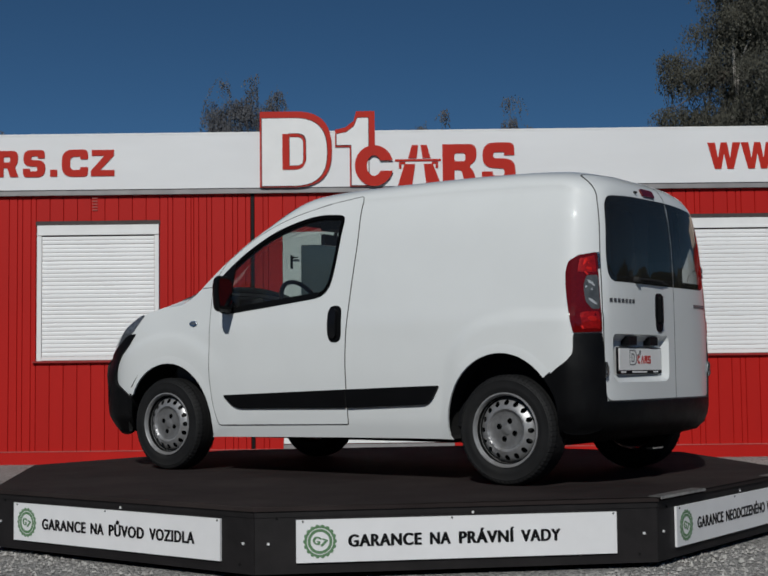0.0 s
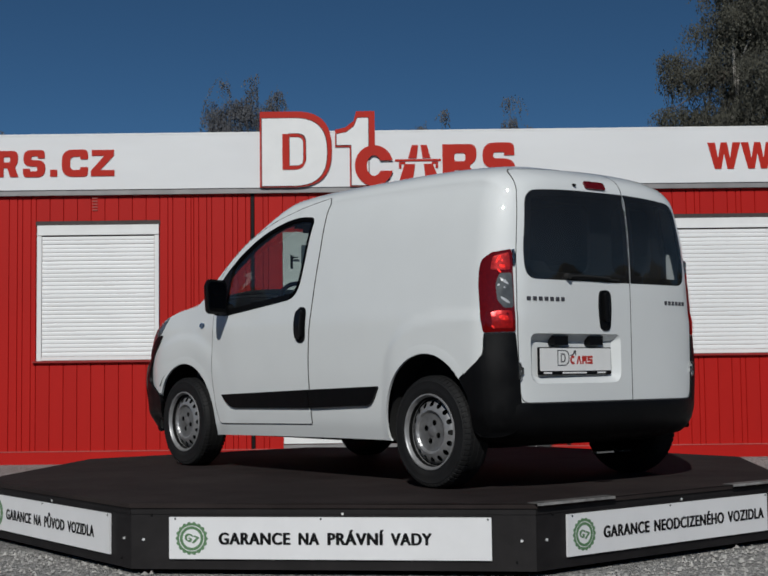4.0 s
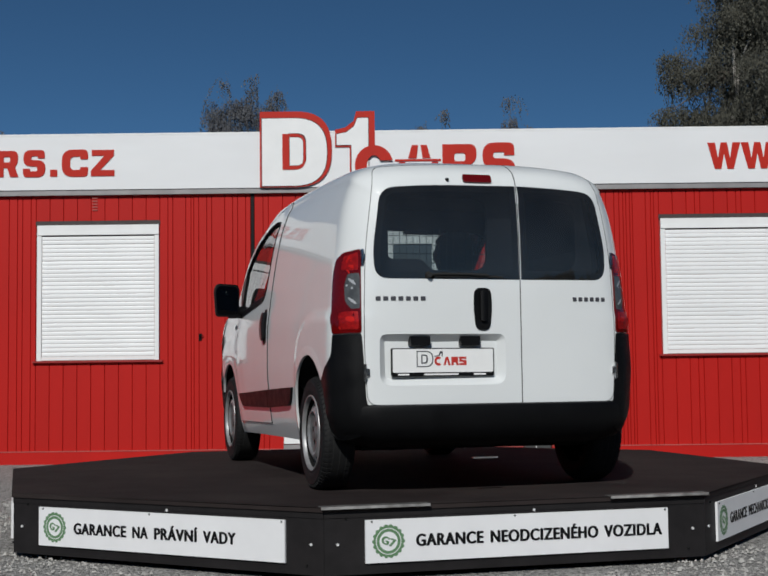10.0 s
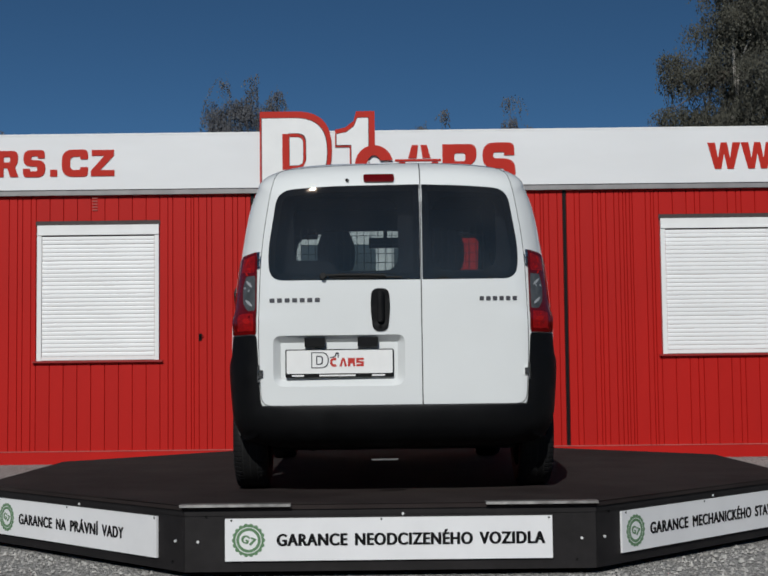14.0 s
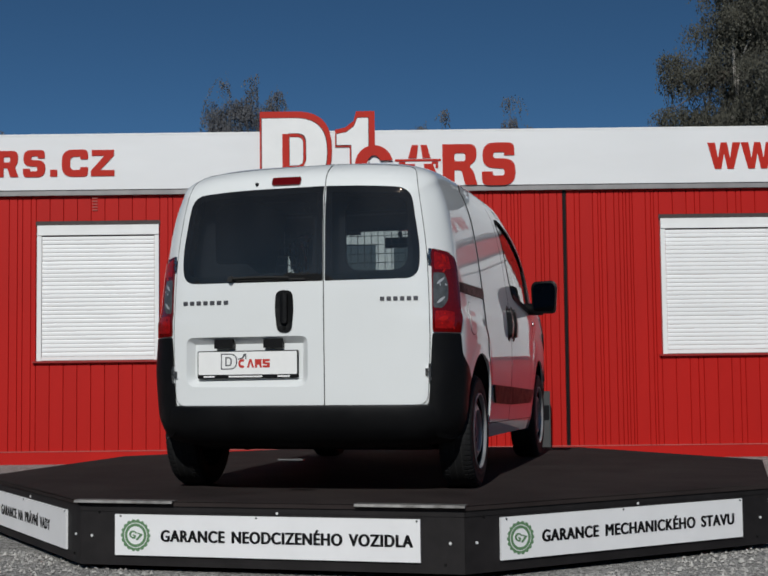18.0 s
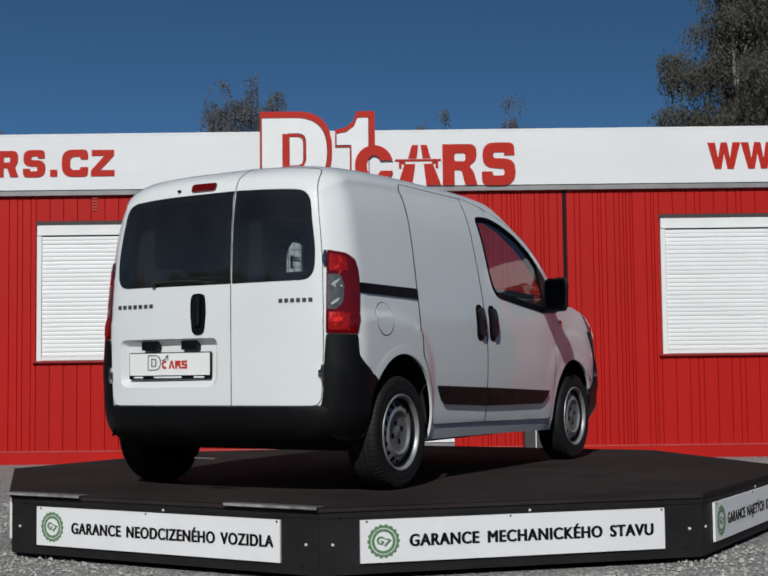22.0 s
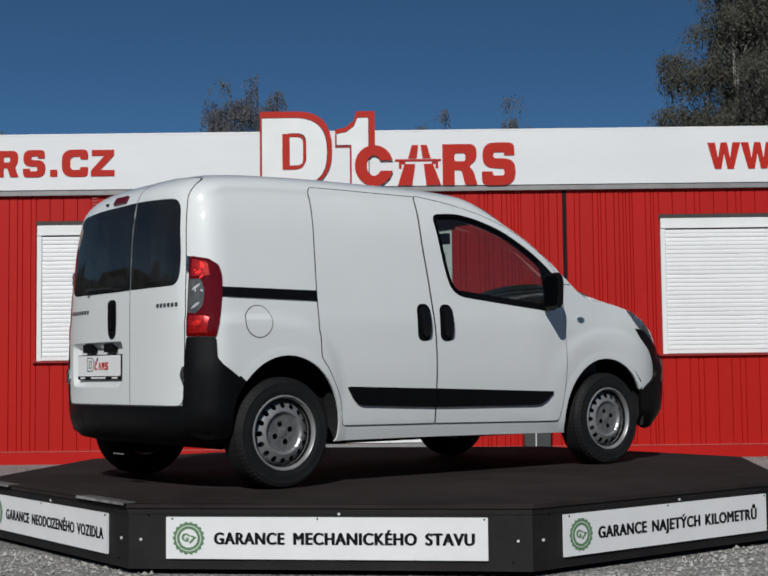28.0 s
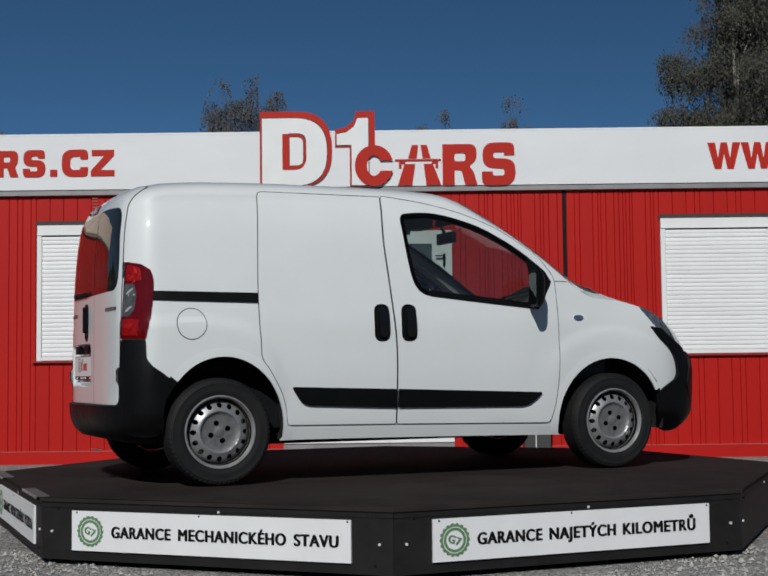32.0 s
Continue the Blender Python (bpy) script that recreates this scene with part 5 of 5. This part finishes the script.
# number-plate recess: sloping walls and floor
bm = bmesh.new()
floor_line = inset(RECESS, 0.035)
a = [bm.verts.new(project(on_tail, u, v, 0.004)) for u, v in RECESS]
b = [bm.verts.new(project(on_tail, u, v, 0.004) + Vector((0, 0.034 if v < 0.7 else 0.040, 0))) for u, v in floor_line]
for k in range(len(a)):
    bm.faces.new((a[k - 1], a[k], b[k], b[k - 1]))
bm.faces.new(b)
part("plate_recess", bm, PAINT, left, "moulded recess for the plate", smooth=True)
PLATE_Y = -1.860


def on_plate(u, v, o):
    return (u - 0.025, PLATE_Y - o, v)


holder = part("plate_holder", slab(block(-0.512, 0.024, 0.578, 0.718, 0.008), [], on_plate, 0.012), BLACK_PLASTIC, left, "black plate holder")
plate = part("show_plate", slab(block(-0.506, 0.018, 0.598, 0.713, 0.006), [], lambda u, v, o: on_plate(u, v, o + 0.004), 0.004), PLATE_WHITE, holder, "white show plate with plain grey and red shapes")
P2 = 0.0052


def print_on(name, outline, holes, mat, lift=P2):
    part(name, slab(outline, holes, lambda u, v, o: on_plate(u, v, o + lift), 0.0008), mat, holder)


print_on("printed_shape", rounded([(-0.384, 0.624), (-0.297, 0.624), (-0.297, 0.704), (-0.384, 0.704)], [0, 0.04, 0.04, 0], 6), [rounded([(-0.379, 0.629), (-0.303, 0.629), (-0.303, 0.699), (-0.379, 0.699)], [0, 0.036, 0.036, 0], 6)], GREY_INK)
print_on("printed_shape", rounded([(-0.360, 0.641), (-0.326, 0.641), (-0.326, 0.686), (-0.360, 0.686)], [0, 0.018, 0.018, 0], 4), [rounded([(-0.354, 0.647), (-0.333, 0.647), (-0.333, 0.680), (-0.354, 0.680)], [0, 0.013, 0.013, 0], 4)], GREY_INK)
print_on("printed_shape", [(-0.292, 0.678), (-0.270, 0.683), (-0.262, 0.702), (-0.248, 0.702), (-0.248, 0.676), (-0.254, 0.676), (-0.254, 0.696), (-0.266, 0.678), (-0.292, 0.673)], [], GREY_INK)
CUTS = ([(0.5 + r * math.cos(radians(a)), 0.5 + r * math.sin(radians(a))) for r, way in ((0.54, 1), (0.24, -1)) for a in range(50, 311, 20)[::way]], [(0, 0), (0.3, 0), (0.5, 0.7), (0.7, 0), (1, 0), (0.66, 1), (0.34, 1)],
        [(0, 0), (0.32, 0), (0.32, 0.34), (0.62, 0.34), (0.70, 0), (1, 0), (0.9, 0.44), (0.95, 1), (0, 1)], [(0, 0), (1, 0), (1, 0.58), (0.36, 0.64), (0.36, 0.74), (1, 0.74), (1, 1), (0, 1), (0, 0.42), (0.64, 0.36), (0.64, 0.26), (0, 0.26)])
for u, cut in zip((-0.290, -0.245, -0.203, -0.162), CUTS):
    print_on("red_printed_shape", [(u + 0.038 * x, 0.632 + 0.042 * z) for x, z in cut], [], RED_INK)
for u0, u1 in ((-0.48, -0.42), (-0.345, -0.165), (-0.085, -0.02)):
    print_on("pale_print_bar", block(u0, u1, 0.584, 0.592, 0.002), [], PLATE_WHITE, 0.0008)
for u in (-0.366, -0.104):
    bm = new_box(u - 0.075, u + 0.025, PLATE_Y - 0.016, PLATE_Y + 0.05, 0.730, 0.776)
    part("plate_lamp", bm, BLACK_PLASTIC, left, "black plate lamp housing", bevel=0.008)
hb = rounded([(-0.086, 0.804), (-0.012, 0.804), (0.000, 0.92), (-0.006, 1.016), (-0.092, 1.016), (-0.098, 0.92)], 0.034, 6)
h = patch("rear_handle", hb, on_tail, BLACK_PLASTIC, left, 0.010, 0.012, 0.02, label="upright black rear handle", bulge=lambda a, b: -0.0045 * max(0.0, 1 - ((a + 0.049) / 0.040) ** 2) * step01((b - 0.83) / 0.03) * step01((1.005 - b) / 0.03))
patch("grip", rounded([(-0.066, 0.850), (-0.030, 0.850), (-0.030, 1.000), (-0.066, 1.000)], 0.015, 5), on_tail, BLACK_PLASTIC, h, 0.024, 0.030, 0.012, bulge=lambda a, b: 0.006 * math.cos((a + 0.048) / 0.018 * 1.4))
bm = bmesh.new()
p = project(on_tail, -0.049, 0.828, 0.010)
tube(bm, p, p + Vector((0, -0.004, 0)), 0.009, 14)
part("lock_barrel", bm, DARK_METAL, h)
lamp = patch("high_brake_lamp", rounded([(-0.126, 1.549), (0.027, 1.549), (0.027, 1.588), (-0.126, 1.588)], 0.012, 4), on_tail, RED_LENS, left, 0.014, 0.014, 0.04, label="red high-level brake lamp")
bm = bmesh.new()
p = project(on_tail, -0.208, 1.562, 0.004)
tube(bm, p, p + Vector((0, -0.016, 0)), 0.010, 10, 0.006)
part("washer_jet", bm, BLACK_PLASTIC, left)
# badges as rows of plain raised bars
for u0, n, w, d in ((-0.597, 7, 0.0375, left), (0.443, 6, 0.033, right)):
    for k in range(n):
        patch("badge_bar", block(u0 + k * w, u0 + (k + 0.66) * w, 0.951, 0.972, 0.004), on_tail, GREY_INK, d, 0.0065, 0.004, 0.05)
# rear wiper, parked along the foot of the glass
bm = bmesh.new()
pts = [project(on_tail, u, z, 0.022) for u, z in ((-0.33, 1.080), (-0.24, 1.083), (-0.12, 1.082), (-0.02, 1.078))]
bar_path(bm, pts, 0.006)
tube(bm, project(on_tail, -0.33, 1.078, 0.004), project(on_tail, -0.33, 1.078, 0.032), 0.018, 12, 0.013)
bar_path(bm, [project(on_tail, u, 1.070, 0.012) for u in (-0.30, -0.18, -0.06, 0.06)], 0.005)
part("rear_wiper", bm, SEAL, left, "black rear wiper")

# rear bumper beam: runs round the tail
bm = bmesh.new()
prof = [(-0.045, 0.443), (0.0, 0.442), (0.010, 0.437), (0.012, 0.425), (0.010, 0.38), (0.001, 0.335), (-0.020, 0.290), (-0.060, 0.252), (-0.16, 0.228)]
rows = []


def beam_half(y):
    u = max(0.0, (y + 1.915) / 0.30)
    return HALF_W * 0.950 * max(0.0, 1 - (1 - u) ** 3.0) ** (1 / 3.2)


half = [(beam_half(y), y) for y in [-1.9146, -1.914, -1.912, -1.908, -1.902, -1.894, -1.884, -1.87, -1.855, -1.835, -1.81, -1.785, -1.755, -1.72, -1.68, -1.655, -1.64]]
path = [(-x, y) for x, y in half[::-1]] + half
for i, (x, y) in enumerate(path):
    x0, y0 = path[max(i - 1, 0)]
    x1, y1 = path[min(i + 1, len(path) - 1)]
    d = Vector((x1 - x0, y1 - y0, 0)).normalized()
    n = Vector((d.y, -d.x, 0))
    ease = min(1.0, 0.70 + 0.06 * min(i, len(path) - 1 - i))
    lift = 0.06 * step01((abs(x) - 0.58) / 0.22)
    rows.append([bm.verts.new(Vector((x, y, z + lift * (0.425 - z) * (z < 0.425))) + n * o * ease) for o, z in prof])
for r0, r1 in zip(rows, rows[1:]):
    for k in range(len(prof) - 1):
        bm.faces.new((r0[k], r0[k + 1], r1[k + 1], r1[k]))
bumper = part("rear_bumper", bm, BLACK_PLASTIC, van, "black grained plastic rear bumper", smooth=True)
# exhaust, axle and floor
part("floor_pan", new_box(-0.62, 0.62, -1.60, 1.50, 0.208, 0.30), DARK_METAL, van, "dark underbody")
part("spare_cradle", new_box(-0.34, 0.30, -1.72, -1.48, 0.24, 0.29), DARK_METAL, van, bevel=0.03)
bm = bmesh.new()
revolve(bm, [(0.001, 0.115), (0.20, 0.115), (0.27, 0.13), (0.285, 0.17), (0.285, 0.23), (0.26, 0.27)], 40, "z")
part("spare_wheel", bm, DARK_METAL, van, "spare wheel slung under the tail", at=Matrix.Translation((-0.03, -1.46, 0.10)), smooth=True)
bm = bmesh.new()
tube(bm, (-0.62, HUBS[0], 0.24), (0.62, HUBS[0], 0.24), 0.045, 12)
part("rear_axle", bm, DARK_METAL, van)
bm = bmesh.new()
tube(bm, (-0.42, -1.70, 0.250), (-0.42, -0.2, 0.235), 0.026, 12)
tube(bm, (-0.42, -1.45, 0.255), (-0.42, -1.15, 0.255), 0.06, 16)
part("exhaust", bm, DARK_METAL, van, smooth=True)
part("tow_eye", new_box(-0.115, 0.015, -1.85, -1.81, 0.168, 0.176), CHROME, van)


# ---- wheels ----
def wheel(s, hy):
    w = empty("wheel", Matrix.Translation((s * (0.737 if hy < 0 else 0.728), hy, HUB_Z)))
    w.parent = van
    bm = bmesh.new()
    o = s
    prof = [(0.188, -0.080), (0.215, -0.088), (0.250, -0.088), (0.276, -0.078), (0.289, -0.058), (0.291, -0.02), (0.291, 0.02), (0.289, 0.058), (0.276, 0.078), (0.262, 0.086), (0.258, 0.0845), (0.232, 0.089), (0.215, 0.088), (0.200, 0.082), (0.188, 0.080)]
    revolve(bm, [(r, a * o) for r, a in prof], 72)
    tyre = part("tyre", bm, RUBBER, w, "black road tyre", smooth=True)
    for k in (-0.035, 0.0, 0.035):
        bm = bmesh.new()
        revolve(bm, [(0.2925, (k - 0.003) * o), (0.2918, (k) * o), (0.2925, (k + 0.003) * o)], 48)
        part("tread_groove", bm, SEAL, tyre)
    # shoulder blocks of the tread
    bm = bmesh.new()
    line = [(0.2895, 0.030), (0.2915, 0.034), (0.2912, 0.058), (0.2795, 0.0795), (0.270, 0.0835), (0.266, 0.082)]
    for e in (-1, 1):
        for k in range(64):
            t0, t1 = (k + 0.10) * math.tau / 64, (k + 0.72) * math.tau / 64
            rows = []
            for i, (r, a) in enumerate(line):
                lo = r - 0.005
                rows.append([bm.verts.new((a * e, q * math.cos(t + 0.010 * i), q * math.sin(t + 0.010 * i))) for q, t in ((lo, t0), (r, t0), (r, t1), (lo, t1))])
            for r0, r1 in zip(rows, rows[1:]):
                for j in range(3):
                    bm.faces.new((r0[j], r0[j + 1], r1[j + 1], r1[j]))
    bmesh.ops.recalc_face_normals(bm, faces=bm.faces)
    tagged(part("shoulder_tread", bm, RUBBER, tyre, "worn grooved tyre shoulder"), "worn grooved tyre shoulder", kind="stuff")
    bm = bmesh.new()
    revolve(bm, [(r, a * o) for r, a in [(0.174, -0.06), (0.174, 0.045), (0.180, 0.070), (0.193, 0.076), (0.1975, 0.082), (0.196, 0.0875), (0.190, 0.088), (0.184, 0.082), (0.182, 0.072), (0.179, 0.067), (0.1775, 0.055), (0.176, 0.040), (0.172, 0.025)]], 64)
    # shade between disc and flange, put in as a dark ring
    well = bmesh.new()
    revolve(well, [(r, a * o) for r, a in [(0.1712, 0.030), (0.1745, 0.045), (0.1755, 0.0685), (0.1785, 0.0690)]], 64)
    rim = part("rim", bm, RIM, w, "silver steel rim", smooth=True)
    part("rim_well", well, DARK_METAL, rim, "dark ring, shade of the rim groove put into its colour", smooth=True)
    holes = []
    for k in range(16):
        t = k * math.tau / 16
        c, d = math.cos(t), math.sin(t)
        holes.append([(0.1445 * c + 0.0150 * math.cos(q) * c - 0.0140 * math.sin(q) * d, 0.1445 * d + 0.0150 * math.cos(q) * d + 0.0140 * math.sin(q) * c) for q in [j * math.tau / 12 for j in range(12)]])
    for k in range(4):
        t = radians(20) + k * math.tau / 4
        holes.append([(0.050 * math.cos(t) + 0.0155 * math.cos(q), 0.050 * math.sin(t) + 0.0155 * math.sin(q)) for q in [j * math.tau / 10 for j in range(10)]])
    bm = filled(circle(0.1705, 64), holes[:16] + [circle(0.101, 40)], 0.008)
    depth = smooth_line([0.0, 0.022, 0.028, 0.070, 0.094, 0.102, 0.107, 0.112, 0.124, 0.156, 0.165, 0.171], [0.066, 0.066, 0.061, 0.060, 0.062, 0.066, 0.075, 0.077, 0.072, 0.053, 0.042, 0.030])
    for v in bm.verts:
        r = math.hypot(v.co.x, v.co.y)
        v.co = (depth(r) * o, v.co.x, v.co.y)
    part("wheel_disc", bm, STEEL, w, "pierced silver wheel disc", smooth=True)
    # centre of the disc, in a darker grey than its outer part
    bm = filled(circle(0.1012, 40), holes[16:], 0.012)
    for v in bm.verts:
        r = math.hypot(v.co.x, v.co.y)
        v.co = (depth(r) * o, v.co.x, v.co.y)
    part("hub_plate", bm, HUB_GREY, w, "darker grey hub plate", smooth=True)
    for k in range(4):
        t = radians(20) + k * math.tau / 4
        bm = bmesh.new()
        c = (0.049 * math.cos(t), 0.049 * math.sin(t))
        tube(bm, (0.020 * o, *c), (0.038 * o, *c), 0.009, 6)
        part("wheel_bolt", bm, DARK_METAL, w)
    bm = bmesh.new()
    revolve(bm, [(0.0005, 0.004 * o), (0.16, 0.004 * o), (0.16, -0.08 * o)], 32)
    part("brake_drum", bm, SEAL, w)
    return w


for s in (-1, 1):
    for hy in HUBS:
        wheel(s, hy)

# ---- inside the van ----
# cargo walls, lining and the barred bulkhead
bm = bmesh.new()
ub = [(-0.66, 0.30), (0.66, 0.30), (0.64, 1.25), (0.56, 1.60), (-0.56, 1.60), (-0.64, 1.25)]
ra = [bm.verts.new((u, -1.72, v)) for u, v in ub]
rb = [bm.verts.new((u, -0.30, v)) for u, v in ub]
for k in range(6):
    bm.faces.new((ra[k - 1], ra[k], rb[k], rb[k - 1]))
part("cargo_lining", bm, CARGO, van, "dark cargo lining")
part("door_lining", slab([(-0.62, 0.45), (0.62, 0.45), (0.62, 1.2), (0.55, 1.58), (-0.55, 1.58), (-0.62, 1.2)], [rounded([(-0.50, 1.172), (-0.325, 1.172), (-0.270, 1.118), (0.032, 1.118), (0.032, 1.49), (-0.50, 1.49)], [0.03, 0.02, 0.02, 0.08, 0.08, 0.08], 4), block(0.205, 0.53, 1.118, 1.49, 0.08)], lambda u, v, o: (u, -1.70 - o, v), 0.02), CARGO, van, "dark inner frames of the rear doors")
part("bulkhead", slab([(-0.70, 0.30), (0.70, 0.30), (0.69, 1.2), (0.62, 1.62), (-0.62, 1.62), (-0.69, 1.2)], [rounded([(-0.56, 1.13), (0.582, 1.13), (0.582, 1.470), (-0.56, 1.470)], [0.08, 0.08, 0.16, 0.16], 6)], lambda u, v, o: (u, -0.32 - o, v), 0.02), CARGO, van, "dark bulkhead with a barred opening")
grille = empty("bulkhead_grille")
grille.parent = van
for k in range(28):
    bm = bmesh.new()
    u = -0.572 + 0.043 * k
    tube(bm, (u, -0.325, 1.12), (u, -0.325, 1.485), 0.0024, 6)
    part("bar", bm, BLACK_METAL, grille)
for z in (1.165, 1.220, 1.275, 1.330, 1.385, 1.440):
    bm = bmesh.new()
    tube(bm, (-0.61, -0.329, z), (0.61, -0.329, z), 0.0024, 6)
    part("bar", bm, BLACK_METAL, grille)
for x in (-0.315, 0.358):
    seat = empty("seat", Matrix.Translation((x, 0.02, 0.45)))
    seat.parent = van
    part("cushion", new_box(-0.24, 0.24, -0.20, 0.32, 0.0, 0.16), CABIN, seat, bevel=0.05)
    bm = new_box(-0.235, 0.235, -0.26, -0.13, 0.12, 0.72)
    for v in bm.verts:
        v.co.y -= (v.co.z - 0.12) * 0.12
    part("backrest", bm, CABIN, seat, bevel=0.045)
    bm = slab(rounded([(-0.105, 0.765), (0.105, 0.765), (0.122, 0.92), (0.075, 1.035), (-0.075, 1.035), (-0.122, 0.92)], 0.06, 4), [], lambda u, v, o: (u, -0.24 + o, v), 0.095)
    part("headrest", bm, CABIN, seat, bevel=0.02)
    for k in (-1, 1):
        bm = bmesh.new()
        tube(bm, (k * 0.06, -0.285, 0.70), (k * 0.06, -0.285, 0.80), 0.007, 8)
        part("headrest_post", bm, CHROME, seat)
for k in (-1, 1):
    part("door_trim", slab([(-0.30, 0.36), (0.70, 0.36), (0.70, 0.945), (0.62, 0.960), (0.0, 1.020), (-0.30, 1.045)], [], lambda u, v, o: (k * 0.735 - 0.03 * o, u, v), 0.3), DASH, van, "dark inner door trim")
bm = bmesh.new()
prof = [(0.62, 0.55), (0.60, 0.86), (0.66, 0.965), (0.80, 1.01), (1.02, 1.01), (1.18, 1.04), (1.18, 0.55)]
ra = [bm.verts.new((-0.70, y, z)) for y, z in prof]
rb = [bm.verts.new((0.70, y, z)) for y, z in prof]
for k in range(len(prof)):
    bm.faces.new((ra[k - 1], ra[k], rb[k], rb[k - 1]))
bm.faces.new(ra)
bm.faces.new(rb[::-1])
dash = part("dashboard", bm, DASH, van, "dark dashboard", bevel=0.02)
bm = new_box(-0.52, -0.20, 0.60, 0.80, 0.97, 1.075)
part("instrument_hood", bm, DASH, dash, bevel=0.03)
bm = bmesh.new()
ring = []
for k in range(32):
    t = k * math.tau / 32
    ring.append(Vector((-0.36 + 0.185 * math.cos(t), 0.41 + 0.185 * math.sin(t) * 0.42, 1.015 + 0.185 * math.sin(t) * 0.91)))
bar_path(bm, ring, 0.015, 8, True)
steer = part("steering_wheel", bm, GLOSS_BLACK, van, "black steering wheel", smooth=True)
bm = bmesh.new()
for t in (0.1, math.pi - 0.1, -math.pi / 2):
    tube(bm, (-0.36, 0.42, 1.015), (-0.36 + 0.18 * math.cos(t), 0.41 + 0.18 * math.sin(t) * 0.42, 1.015 + 0.18 * math.sin(t) * 0.91), 0.018, 8)
tube(bm, (-0.36, 0.39, 1.015), (-0.36, 0.66, 0.92), 0.05, 14)
part("steering_hub", bm, DASH, steer)
bm = new_box(-0.11, 0.11, 0.42, 0.455, 1.435, 1.505)
tube(bm, (0, 0.44, 1.48), (0, 0.40, 1.545), 0.012, 8)
part("rear_view_mirror", bm, GLOSS_BLACK, van, "black inside mirror", bevel=0.015)
for x in (-0.36, 0.36):
    bm = new_box(x - 0.16, x + 0.12, 0.26, 0.29, 1.515, 1.565)
    part("sun_visor", bm, CABIN, van, bevel=0.012)
for k in (-1, 1):
    bm = bmesh.new()
    bar_path(bm, [(k * (x - 0.035), y, z - 0.022) for x, y, z in ((0.695, 0.12, 1.556), (0.715, 0.28, 1.51), (0.742, 0.46, 1.425), (0.765, 0.65, 1.305), (0.780, 0.80, 1.195), (0.790, 0.96, 1.085), (0.790, 1.10, 1.03))], 0.028)
    part("pillar_trim", bm, DASH, van, "dark trim inside the front pillar", smooth=True)
for k in (-1, 1):
    part("roof_bolster", new_box(min(k * 0.44, k * 0.63), max(k * 0.44, k * 0.63), -0.30, 0.04, 1.458, 1.567), CABIN, van, "dark lining over the door", bevel=0.03)
part("headliner", new_box(-0.60, 0.60, -0.32, 0.22, 1.568, 1.580), CABIN, van)


# ---- what moves: the platform turns with the van on it ----
TURN = [(0.0, 53.19), (0.5, 51.37), (1.0, 49.39), (1.5, 47.52), (2.0, 45.59), (2.5, 43.64), (3.0, 41.57), (3.5, 39.85), (4.5, 36.2), (5.5, 32.58), (6.0, 30.81), (6.5, 28.9), (7.0, 26.77), (7.5, 24.91), (8.0, 22.99),
        (8.5, 21.26), (9.0, 19.41), (9.5, 17.63), (10.0, 15.67), (10.5, 13.76), (11.0, 11.79), (11.5, 9.96), (12.0, 7.98), (12.5, 6.01), (13.0, 3.91), (13.5, 2.02), (14.0, 0.06), (14.5, -1.77), (15.5, -5.4), (16.5, -9.04),
        (17.0, -11.04), (17.5, -12.79), (18.0, -14.69), (18.5, -16.53), (19.0, -18.46), (19.5, -20.27), (20.0, -22.18), (20.5, -23.99), (21.0, -25.94), (21.5, -27.8), (22.0, -29.87), (22.5, -31.69), (23.0, -33.51), (23.5, -35.2),
        (24.0, -37.15), (24.5, -39.01), (25.0, -40.96), (25.5, -42.71), (26.5, -46.6), (27.5, -50.4), (28.0, -52.33), (28.5, -54.15), (29.0, -56.1), (29.5, -57.88), (30.0, -59.73), (30.5, -61.39), (31.0, -63.35), (31.5, -65.19), (32.0, -67.11)]


def motions():
    for thing in (stage, van):
        rest = thing.matrix_basis.copy()
        walk(thing, [(t, Matrix.Rotation(radians(a), 4, "Z") @ rest) for t, a in TURN])


motions()
